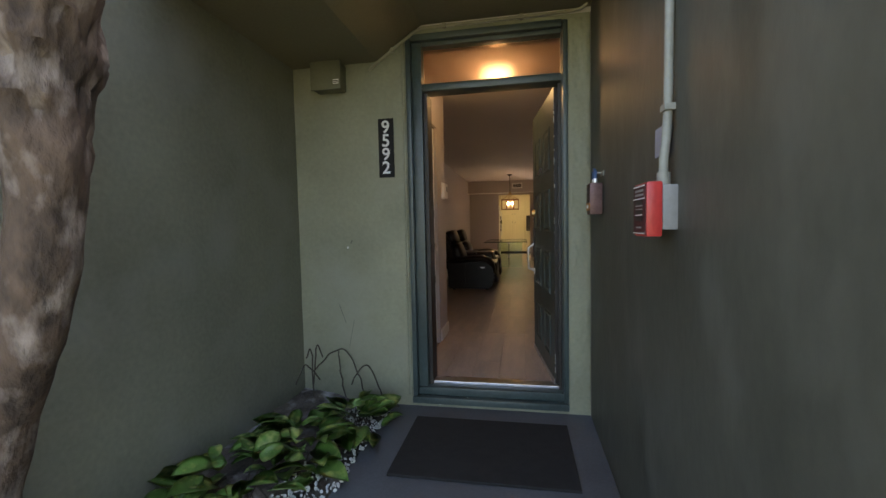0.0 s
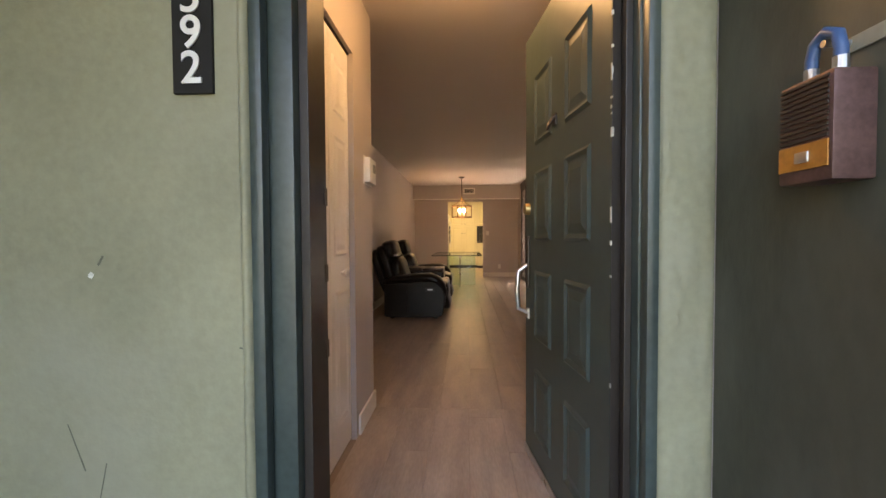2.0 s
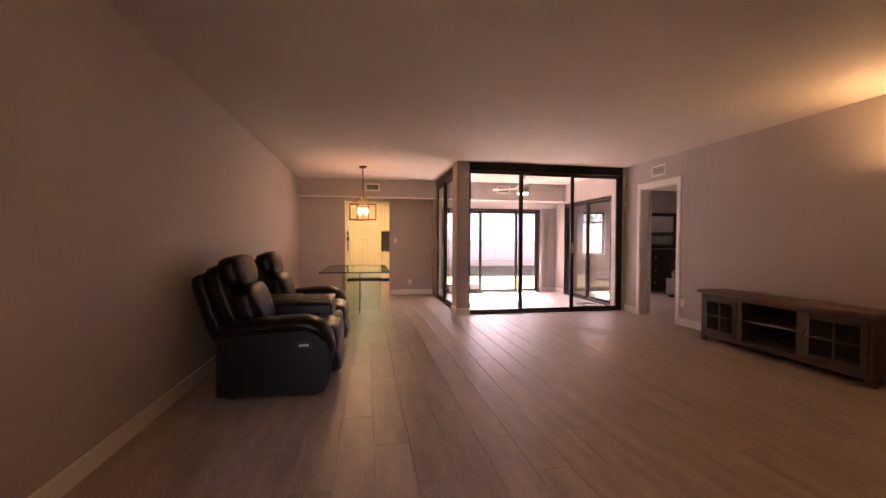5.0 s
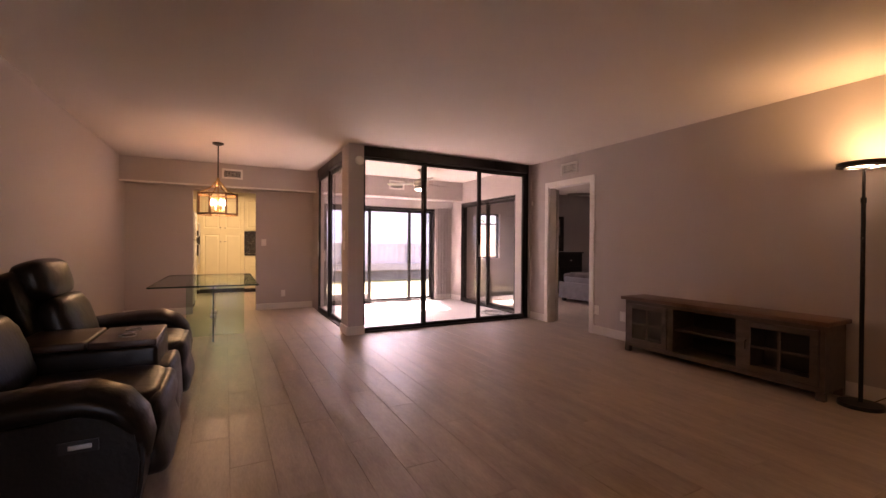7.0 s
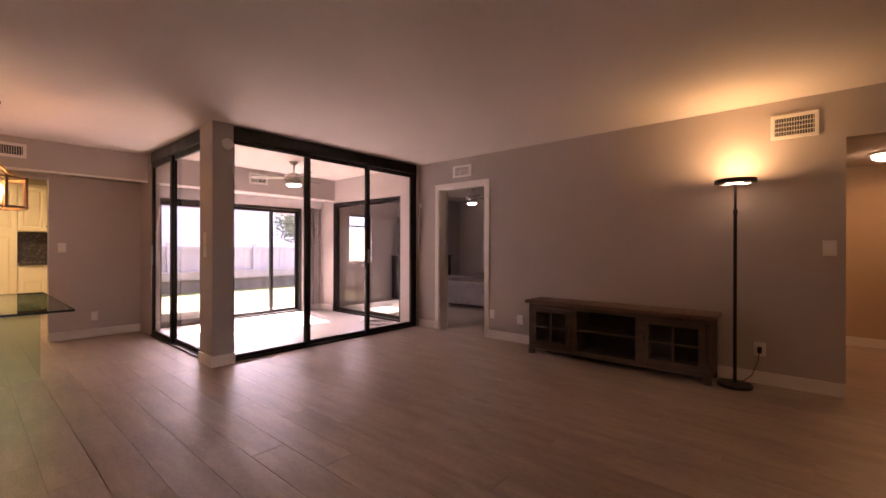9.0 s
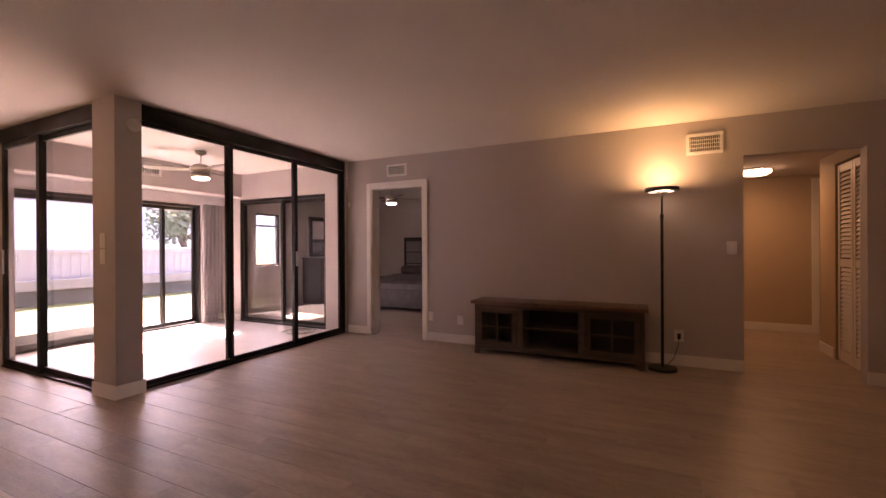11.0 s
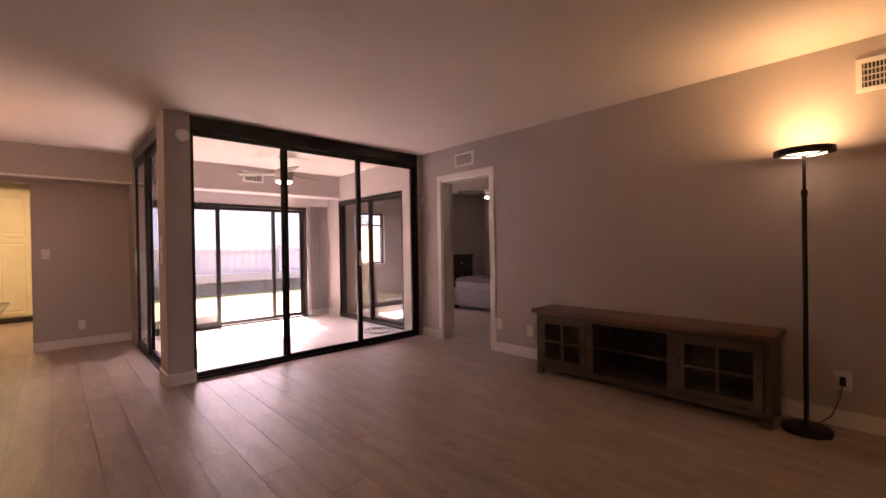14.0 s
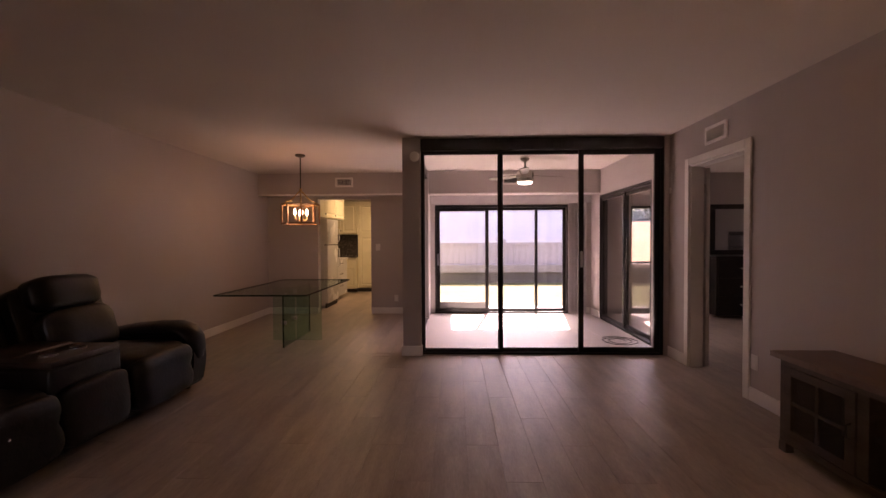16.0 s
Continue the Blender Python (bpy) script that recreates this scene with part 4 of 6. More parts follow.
OUT = [(0, 0.022, 0.03, 0.03), (0, -0.022, 0.03, 0.03)]
plate_x("light_switch", XR, 6.785, 1.18, 0.085, 0.125, "white rocker light switch by the hall opening", "switch", [(0, 0, 0.035, 0.07)])
plate_x("outlet", XR, 10.03, 0.315, 0.075, 0.118, "white wall outlet by the bedroom door", "outlet", OUT)
plate_x("outlet", XR, 9.615, 0.29, 0.085, 0.118, "white wall outlet by the television cabinet", "outlet", OUT)
op = plate_x("outlet", XR, 7.23, 0.30, 0.085, 0.12, "white wall outlet with the lamp's plug", "outlet", OUT)
plate_x("outlet", XR, 5.66, 0.28, 0.085, 0.12, "white wall outlet past the hall opening", "outlet", OUT)
plate_x("alarm_sensor", XR, 11.335, 1.82, 0.04, 0.065, "small white wall sensor", "sensor", [(0, 0, 0.02, 0.03)])


def plate_y(name, x, y, z, w, h, label, cat):
    p = thing(name, (x, y, z), label, cat)
    part("plate", box(NB(), x - w / 2, x + w / 2, y - 0.007, y - 0.0003, z - h / 2, z + h / 2, 0.003), M_PLASTIC, p)
    part("insert", box(NB(), x - w / 4, x + w / 4, y - 0.010, y - 0.0071, z - h / 4, z + h / 4, 0.001), M_WHITE, p)


plate_y("light_switch", 0.695, YK, 1.175, 0.08, 0.12, "white light switch by the kitchen opening", "switch")
plate_y("outlet", 1.015, YK, 0.275, 0.07, 0.115, "white wall outlet on the kitchen wall", "outlet")

# ---- glass room partition ----
solid("column", box(NB(), 1.474, 1.676, 11.325, 11.655, 0, H - 0.001, 0.004), M_WALL, "greige square column at the glass corner", "column", "structure")
cb = NB()
for a in ((1.46, 1.69, 11.311, 11.3245), (1.46, 1.4735, 11.325, 11.655), (1.6765, 1.69, 11.325, 11.375)):
    box(cb, a[0], a[1], a[2], a[3], 0.0, 0.11)
solid("baseboard_column", cb, M_WHITE, "white baseboard round the column", "baseboard", "structure")
sp = thing("column_switches", (1.474, 11.50, 1.2), "two stacked white switches on the column", "switch")
for zz in (1.14, 1.27):
    pz = part("plate", box(NB(), 1.466, 1.4737, 11.46, 11.535, zz - 0.06, zz + 0.06, 0.003), M_PLASTIC, sp)
    part("rocker", box(NB(), 1.462, 1.4659, 11.482, 11.513, zz - 0.03, zz + 0.03, 0.001), M_WHITE, pz)
sm = thing("smoke_detector", (1.61, 11.32, 2.22), "round white detector on the column", "detector")
part("base", lathe(NB(), 0, 0, [(0.055, 0), (0.055, 0.012), (0.048, 0.022)], 28), M_PLASTIC, sm, "", True).matrix_basis = pose(1.615, 11.3245, 2.22, 90, 0, 0)
part("cap", lathe(NB(), 0, 0, [(0.042, 0.0222), (0.038, 0.035), (0.018, 0.042)], 28), M_PLASTIC, sm, "", True).matrix_basis = pose(1.615, 11.3245, 2.22, 90, 0, 0)


def glass_panel(parent, axis, a, u0, u1, z0, z1, stile=0.045, thick=0.03):
    """One framed pane across an axis at a, from u0 to u1."""
    def bx(ua, ub, za, zb, t=thick):
        bm = NB()
        if axis == "y":
            box(bm, ua, ub, a - t / 2, a + t / 2, za, zb, 0.002 if t > 0.01 else 0)
        else:
            box(bm, a - t / 2, a + t / 2, ua, ub, za, zb, 0.002 if t > 0.01 else 0)
        return bm
    f = part("panel_frame", bx(u0, u0 + stile, z0, z1), M_BLACK, parent)
    part("stile", bx(u1 - stile, u1, z0, z1), M_BLACK, f)
    part("bottom_rail", bx(u0 + stile + 0.0005, u1 - stile - 0.0005, z0, z0 + stile), M_BLACK, f)
    part("top_rail", bx(u0 + stile + 0.0005, u1 - stile - 0.0005, z1 - stile, z1), M_BLACK, f)
    p = part("pane", bx(u0 + stile, u1 - stile, z0 + stile, z1 - stile, 0.005), M_GLASS, f, "clear glass pane")
    p.visible_shadow = False
    return f


gf = thing("glass_partition", (3.0, YG, 0), "dark bronze framed floor-to-ceiling sliding glass partition", "glass partition", kind="structure")
part("head_track", box(NB(), 1.677, XR - 0.05, YG - 0.045, YG + 0.06, H - 0.135, H - 0.002, 0.003), M_BLACK, gf)
part("floor_track", box(NB(), 1.69, XR - 0.05, YG - 0.04, YG + 0.055, 0.0, 0.02, 0.002), M_BLACK, gf)
part("wall_jamb", box(NB(), XR - 0.085, XR - 0.051, YG - 0.04, YG + 0.055, 0.021, H - 0.136, 0.002), M_BLACK, gf)
part("wall_post", box(NB(), XR - 0.05, XR - 0.001, YG - 0.06, YG + 0.06, 0.0, H - 0.001), M_WALL, gf, "greige wall post")
glass_panel(gf, "y", YG, 1.678, 2.60, 0.022, H - 0.137, 0.04)
glass_panel(gf, "y", YG + 0.034, 2.545, 3.50, 0.022, H - 0.137, 0.04)
p3 = glass_panel(gf, "y", YG, 3.445, XR - 0.086, 0.022, H - 0.137, 0.055)
part("pull", box(NB(), 3.46, 3.485, YG - 0.03, YG - 0.0155, 0.98, 1.16, 0.003), M_STEEL, p3, "metal pull")
gs = thing("glass_partition_side", (XG, 12.4, 0), "dark bronze framed sliding glass on the dining side", "glass partition", kind="structure")
part("head_track", box(NB(), XG - 0.05, XG + 0.05, 11.658, 13.503, H - 0.135, H - 0.002, 0.003), M_BLACK, gs)
part("floor_track", box(NB(), XG - 0.05, XG + 0.05, 11.658, 13.503, 0.0, 0.02, 0.002), M_BLACK, gs)
glass_panel(gs, "x", XG + 0.02, 11.66, 12.79, 0.022, H - 0.137, 0.05)
gp = glass_panel(gs, "x", XG - 0.02, 12.71, 13.50, 0.022, H - 0.137, 0.06)
part("pull", box(NB(), XG - 0.052, XG - 0.0355, 13.45, 13.48, 0.95, 1.2, 0.003), M_STEEL, gp, "metal pull")
# garden sliding doors
sd = thing("garden_sliding_door", (2.86, YS + 0.1, 0), "dark bronze sliding garden doors of three panes", "sliding door", kind="structure")
GX0, GX1, GH = 1.70, 4.03, 1.91
part("head", box(NB(), GX0 + 0.001, GX1 - 0.001, YS + 0.02, YS + 0.18, GH - 0.046, GH - 0.001, 0.002), M_BLACK, sd)
part("sill", box(NB(), GX0 + 0.001, GX1 - 0.001, YS + 0.02, YS + 0.18, 0.0, 0.028, 0.002), M_BLACK, sd)
part("side_jamb", box(NB(), GX0 + 0.001, GX0 + 0.026, YS + 0.02, YS + 0.18, 0.029, GH - 0.047), M_BLACK, sd)
part("side_jamb", box(NB(), GX1 - 0.026, GX1 - 0.001, YS + 0.02, YS + 0.18, 0.029, GH - 0.047), M_BLACK, sd)
f1 = glass_panel(sd, "y", YS + 0.05, GX0 + 0.027, 2.645, 0.03, GH - 0.048, 0.06)
part("handle", box(NB(), 1.74, 1.765, YS + 0.01, YS + 0.0345, 0.85, 1.05, 0.003), M_STEEL, f1)
part("kick_panel", box(NB(), 1.788, 2.584, YS + 0.042, YS + 0.058, 0.091, 0.20), M_GREYBOX, f1, "grey kick panel")
glass_panel(sd, "y", YS + 0.10, 2.60, 3.51, 0.03, GH - 0.048, 0.045)
glass_panel(sd, "y", YS + 0.14, 3.465, GX1 - 0.027, 0.03, GH - 0.048, 0.045)
for k in range(5):
    part("raised_blind_slat", box(NB(), GX0 + 0.05, GX1 - 0.05, YS + 0.165, YS + 0.175, GH - 0.12 + k * 0.013, GH - 0.115 + k * 0.013), M_BLIND, sd)
# vertical blinds, gathered at one side
vb = thing("vertical_blinds", (4.1, YS - 0.08, 1.0), "grey vertical blinds gathered at the side", "blinds")
part("head_rail", box(NB(), 1.62, 4.38, YS - 0.11, YS - 0.03, 1.935, 1.99, 0.004), M_BLIND, vb)
part("valance", box(NB(), 1.62, 4.38, YS - 0.125, YS - 0.112, 1.92, 2.055, 0.003), M_BLIND, vb)
for k in range(12):
    ob = part("slat", box(NB(), -0.042, 0.042, -0.001, 0.001, 0.04, 1.93), M_BLIND, vb)
    ob.matrix_basis = pose(4.02 + k * 0.026, YS - 0.07, 0, 0, 0, 62 + 5 * math.sin(k * 2.3))
# sliding door to the bedroom
nd = thing("bedroom_sliding_door", (XR + 0.06, 12.7, 0), "dark bronze sliding glass door to the bedroom", "sliding door", kind="structure")
part("head", box(NB(), XR + 0.0, XR + 0.12, 11.781, 13.599, 1.965, 2.009, 0.002), M_BLACK, nd)
part("sill", box(NB(), XR + 0.0, XR + 0.12, 11.781, 13.599, 0.0, 0.028, 0.002), M_BLACK, nd)
for ya in (11.781, 13.569):
    part("side_jamb", box(NB(), XR + 0.0, XR + 0.12, ya, ya + 0.03, 0.029, 1.964), M_BLACK, nd)
glass_panel(nd, "x", XR + 0.035, 12.66, 13.568, 0.03, 1.963, 0.045)
n2 = glass_panel(nd, "x", XR + 0.08, 11.812, 12.72, 0.03, 1.963, 0.05)
part("handle", box(NB(), XR + 0.045, XR + 0.0645, 12.685, 12.71, 0.9, 1.1, 0.003), M_STEEL, n2)
cbl = thing("loose_cable", (4.05, 11.95, 0.004), "loose dark cable coiled on the tiles", "cable")
cp = [(4.12 + 0.16 * math.cos(a * 0.7) * (0.6 + 0.05 * a), 12.0 + 0.17 * math.sin(a * 0.7) * (0.6 + 0.04 * a), 0.006 + 0.004 * (a % 3)) for a in range(22)]
part("cord", tube(NB(), cp, 0.004, 6), M_BLKMETAL, cbl, smooth=True)


# ---- ceiling fans ----
def ceiling_fan(x, y, z, turn, blades, label):
    f = thing("ceiling_fan", (x, y, z), label, "ceiling fan", "ceiling fans")
    part("canopy", lathe(NB(), x, y, [(0.065, z - 0.001), (0.062, z - 0.03), (0.035, z - 0.055)], 28), M_NICKEL, f, smooth=True)
    part("downrod", rod(NB(), (x, y, z - 0.17), (x, y, z - 0.05), 0.012), M_NICKEL, f, smooth=True)
    part("motor", lathe(NB(), x, y, [(0.03, z - 0.16), (0.085, z - 0.175), (0.125, z - 0.215), (0.13, z - 0.25), (0.11, z - 0.285), (0.09, z - 0.29)], 32), M_NICKEL, f, smooth=True)
    part("light_ring", lathe(NB(), x, y, [(0.10, z - 0.291), (0.118, z - 0.30), (0.112, z - 0.335), (0.10, z - 0.336)], 32), M_NICKEL, f, smooth=True)
    part("lens", lathe(NB(), x, y, [(0.098, z - 0.3365), (0.09, z - 0.352), (0.05, z - 0.362), (0.005, z - 0.365)], 28), M_FANLIGHT, f, "lit opal lens", True)
    for k in range(blades):
        bm = NB()
        prism(bm, [(0.11, -0.045), (0.30, -0.065), (0.56, -0.07), (0.60, -0.04), (0.60, 0.04), (0.56, 0.06), (0.30, 0.055), (0.11, 0.035)], "z", -0.004, 0.004)
        ob = part("blade", bm, M_FANBLADE, f)
        ob.matrix_basis = pose(x, y, z - 0.235, 0, 0, turn + 360 * k / blades) @ pose(0, 0, 0, 10, 0, 0)
    return f


ceiling_fan(3.04, 12.57, H, 20, 3, "brushed nickel ceiling fan with a lit lens")
ceiling_fan(6.72, 12.1, H, 50, 4, "brushed nickel bedroom ceiling fan with a lit lens")

# ---- lamps ----
tl = thing("floor_lamp", (4.17, 7.40, 0), "black torchiere floor lamp with a lit ring head", "floor lamp")
LX, LY = 4.19, 7.385
part("base", lathe(NB(), LX, LY, [(0.128, 0.0), (0.13, 0.012), (0.125, 0.028), (0.03, 0.034)], 40), M_BLKMETAL, tl, smooth=True)
part("lower_pole", rod(NB(), (LX, LY, 0.03), (LX, LY, 1.48), 0.0135), M_BLKMETAL, tl, smooth=True)
part("upper_pole", rod(NB(), (LX, LY, 1.48), (LX, LY, 1.72), 0.0095), M_BLKMETAL, tl, smooth=True)
part("collar", rod(NB(), (LX, LY, 1.47), (LX, LY, 1.51), 0.017), M_BLKMETAL, tl, smooth=True)
part("knob", rod(NB(), (LX - 0.012, LY, 1.22), (LX - 0.03, LY, 1.22), 0.007), M_BLKMETAL, tl)
hb = NB()
ringv = []
for r, z in ((0.150, 1.765), (0.152, 1.735), (0.112, 1.728), (0.108, 1.765)):
    ringv.append([hb.verts.new((LX + r * math.cos(2 * math.pi * k / 48), LY + r * math.sin(2 * math.pi * k / 48), z)) for k in range(48)])
for i in range(4):
    for k in range(48):
        hb.faces.new((ringv[i][k], ringv[i][(k + 1) % 48], ringv[(i + 1) % 4][(k + 1) % 48], ringv[(i + 1) % 4][k]))
head_ring = part("head_ring", hb, M_BLKMETAL, tl, "black ring head", True)
gb = NB()
rv = [[gb.verts.new((LX + r * math.cos(2 * math.pi * k / 48), LY + r * math.sin(2 * math.pi * k / 48), z)) for k in range(48)] for r, z in ((0.1075, 1.732), (0.1035, 1.732), (0.1035, 1.764), (0.1075, 1.764))]
for i in range(4):
    for k in range(48):
        gb.faces.new((rv[i][k], rv[i][(k + 1) % 48], rv[(i + 1) % 4][(k + 1) % 48], rv[(i + 1) % 4][k]))
part("led_strip", gb, M_TORCHRING, tl, "lit inner ring", True)
for ang in (0, 120, 240):
    part("spoke", rod(NB(), (LX, LY, 1.722), (LX + 0.13 * math.cos(radians(ang)), LY + 0.13 * math.sin(radians(ang)), 1.730), 0.006), M_BLKMETAL, tl)
cord = thing("lamp_cord", (4.3, 7.3, 0.0), "tan cord from the lamp to the outlet", "cable")
part("cord", tube(NB(), [(LX + 0.12, LY - 0.01, 0.012), (4.28, 7.34, 0.03), (4.35, 7.28, 0.08), (4.385, 7.24, 0.20), (4.395, 7.23, 0.28)], 0.004, 7), M_CORD, cord, smooth=True)
part("plug", box(NB(), 4.385, 4.409, 7.215, 7.245, 0.27, 0.325, 0.003), M_BLKMETAL, cord)


def lamp(name, kind, at, watts, color, size=0.1, target=None):
    d = bpy.data.lights.new(name, kind)
    d.energy, d.color = watts, color
    if kind == "AREA":
        d.shape, d.size = "DISK", size
    else:
        d.shadow_soft_size = size
    ob = new(name, d)
    ob.matrix_basis = look(at, target) if target else pose(*at)
    return ob


lamp("torchiere_light", "AREA", (LX, LY, 1.77), TORCH_W, (1.0, 0.66, 0.27), 0.2, (LX, LY, 3.0))

pd = thing("pendant_lantern", (0.0, 12.27, 1.5), "wood framed rectangular lantern pendant with lit candle bulbs", "pendant lamp")
PX, PY = 0.02, 12.16
part("canopy", lathe(NB(), PX, PY, [(0.065, H - 0.001), (0.065, H - 0.02), (0.03, H - 0.035)], 28), M_BRONZE, pd, smooth=True)
part("stem", rod(NB(), (PX, PY, 1.98), (PX, PY, H - 0.03), 0.008), M_BRONZE, pd, smooth=True)
part("hub", rod(NB(), (PX, PY, 1.93), (PX, PY, 1.985), 0.022, 0.016), M_BRASS, pd, smooth=True)
C45 = [(math.cos(radians(a)), math.sin(radians(a))) for a in range(22, 382, 45)]
R_ = 0.235
corner = [(PX + R_ * c, PY + R_ * s) for c, s in C45]
for i in range(8):
    (xa, ya), (xb, yb) = corner[i], corner[(i + 1) % 8]
    for z in (1.52, 1.77):
        part("frame_bar", tube(NB(), [(xa, ya, z), (xb, yb, z)], 0.013, 4), M_LANTERN, pd)
    part("corner_post", tube(NB(), [(xa, ya, 1.508), (xa, ya, 1.782)], 0.013, 4), M_LANTERN, pd)
    if i % 2:
        continue
    part("hanger_arm", tube(NB(), [(xa, ya, 1.775), (PX + (xa - PX) * 0.45, PY + (ya - PY) * 0.45, 1.84), (PX + (xa - PX) * 0.08, PY + (ya - PY) * 0.08, 1.945)], 0.008, 8), M_BRASS, pd, smooth=True)
part("centre_rod", rod(NB(), (PX, PY, 1.56), (PX, PY, 1.94), 0.007), M_BRASS, pd)
for k in range(4):
    a = radians(28 + 90 * k)
    bx_, by_ = PX + 0.075 * math.cos(a), PY + 0.075 * math.sin(a)
    part("candle_arm", tube(NB(), [(PX, PY, 1.575), (PX + 0.04 * math.cos(a), PY + 0.04 * math.sin(a), 1.56), (bx_, by_, 1.58)], 0.005, 6), M_BRASS, pd)
    part("candle_sleeve", rod(NB(), (bx_, by_, 1.58), (bx_, by_, 1.635), 0.011), M_PLASTIC, pd)
    part("bulb", lathe(NB(), bx_, by_, [(0.008, 1.636), (0.017, 1.655), (0.017, 1.672), (0.009, 1.70), (0.002, 1.715)], 16), M_BULB, pd, "lit candle bulb", True)
lamp("pendant_light", "POINT", (PX, PY, 1.69), PENDANT_W, (1.0, 0.60, 0.28), 0.05)


def dome_light(x, y, z, r, label):
    d = thing("ceiling_light", (x, y, z), label, "ceiling light", "flush ceiling lights")
    part("base_ring", lathe(NB(), x, y, [(r, z - 0.001), (r, z - 0.022), (r * 0.94, z - 0.026)], 36), M_NICKEL, d, smooth=True)
    part("shade", lathe(NB(), x, y, [(r * 0.93, z - 0.0262), (r * 0.9, z - 0.05), (r * 0.7, z - 0.075), (r * 0.3, z - 0.088), (0.004, z - 0.09)], 36), M_SHADEGLOW, d, "lit opal glass shade", True)
    return d


dome_light(0.10, 4.60, H, 0.14, "flush ceiling light with a lit opal shade")
lamp("entry_light", "POINT", (0.10, 4.60, H - 0.17), ENTRY_W, WARM, 0.06)
dome_light(6.10, 6.26, 2.17, 0.17, "flush hall ceiling light with a lit opal shade")
lamp("hall_light", "AREA", (6.10, 6.26, 2.07), HALL_W, (1.0, 0.52, 0.18), 0.30, (6.10, 6.26, 0))
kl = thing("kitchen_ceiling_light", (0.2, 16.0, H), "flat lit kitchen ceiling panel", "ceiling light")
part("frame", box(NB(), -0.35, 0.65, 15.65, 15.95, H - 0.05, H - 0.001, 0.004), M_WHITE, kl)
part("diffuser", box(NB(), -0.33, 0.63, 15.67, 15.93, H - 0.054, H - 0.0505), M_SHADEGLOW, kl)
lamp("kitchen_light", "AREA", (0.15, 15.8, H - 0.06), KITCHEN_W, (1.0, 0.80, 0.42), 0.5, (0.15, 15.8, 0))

# ---- sofa ----
def cushion(bm, x0, x1, y0, y1, z0, z1, r=0.05, seg=4):
    b = NB()
    box(b, x0, x1, y0, y1, z0, z1)
    bmesh.ops.bevel(b, geom=b.edges[:], offset=r, segments=seg, affect="EDGES", profile=0.5)
    me = bpy.data.meshes.new("tmp")
    b.to_mesh(me)
    b.free()
    bm.from_mesh(me)
    bpy.data.meshes.remove(me)
    return bm


def puff(cx, y0, y1, cz, wx, h, lean, e=0.45, crease=0.0):
    """A stuffed leather cushion: a rounded block, wider than deep, leant back about its foot, with soft wrinkles."""
    bm = NB()
    bmesh.ops.create_uvsphere(bm, u_segments=36, v_segments=22, radius=1.0, matrix=Matrix.Rotation(radians(90), 4, "X"))
    cy, wy = (y0 + y1) / 2, (y1 - y0) / 2

    def se(v):
        return math.copysign(abs(v) ** e, v)
    for v in bm.verts:
        n_ = v.co.normalized()
        x, y, z = se(n_.x) * wx / 2, se(n_.y) * wy, se(n_.z) * h / 2
        x *= 1.0 - 0.12 * abs(n_.y) ** 2
        if crease and x > 0:
            x -= crease * math.exp(-((z / (h * 0.08)) ** 2))
        w = 0.007 * noise.noise((x * 9, (y + cy) * 5, z * 14)) + 0.004 * noise.noise((x * 22, (y + cy) * 17, z * 26))
        v.co = Vector((x + w, y + w * 0.5, z + w * 0.6))
    m_ = Matrix.Translation((cx, cy, cz)) @ Matrix.Rotation(radians(-lean), 4, "Y")
    bmesh.ops.transform(bm, matrix=m_, verts=bm.verts)
    return bm


sofa = thing("reclining_sofa", (-0.65, 9.2, 0), "black leather two-seat reclining sofa with a centre console", "sofa")
SY0, SY1 = 8.06, 10.38
part("base", cushion(NB(), -0.94, -0.24, SY0 + 0.10, SY1 - 0.10, 0.035, 0.34, 0.03), M_LEATHER, sofa, smooth=True)
for y0, y1 in ((SY0, SY0 + 0.26), (SY1 - 0.26, SY1)):
    yc = (y0 + y1) / 2
    bm = NB()
    prism(bm, [(-0.97, 0.03), (-0.25, 0.03), (-0.205, 0.06), (-0.18, 0.18), (-0.17, 0.30), (-0.19, 0.42), (-0.24, 0.49), (-0.32, 0.52), (-0.97, 0.47)], "y", y0 + 0.025, y1 - 0.025)
    bmesh.ops.bevel(bm, geom=bm.edges[:], offset=0.016, segments=3, affect="EDGES")
    arm = part("arm", bm, M_LEATHER, sofa, smooth=True)
    for yy in (y0 + 0.0245, y1 - 0.0245):
        part("seam", tube(NB(), [(-0.66, yy, 0.05), (-0.665, yy, 0.25), (-0.66, yy, 0.46)], 0.004, 6), M_LEATHER, arm, smooth=True)
    bm = NB()
    tube(bm, [(-0.98, 0, 0.475), (-0.90, 0, 0.50), (-0.72, 0, 0.525), (-0.50, 0, 0.54), (-0.36, 0, 0.54), (-0.27, 0, 0.505), (-0.215, 0, 0.44), (-0.185, 0, 0.36), (-0.18, 0, 0.28)],
         [0.035, 0.052, 0.058, 0.062, 0.064, 0.062, 0.055, 0.042, 0.02], 24)
    for v in bm.verts:
        v.co.y = yc + v.co.y * 2.15 + 0.005 * noise.noise((v.co.x * 14, v.co.y * 14, v.co.z * 14))
        v.co.z += 0.004 * noise.noise((v.co.x * 18, v.co.y * 30, 3.0))
    part("arm_pad", bm, M_LEATHER, sofa, smooth=True)
seats = ((SY0 + 0.26, SY0 + 0.90), (SY1 - 0.90, SY1 - 0.26))
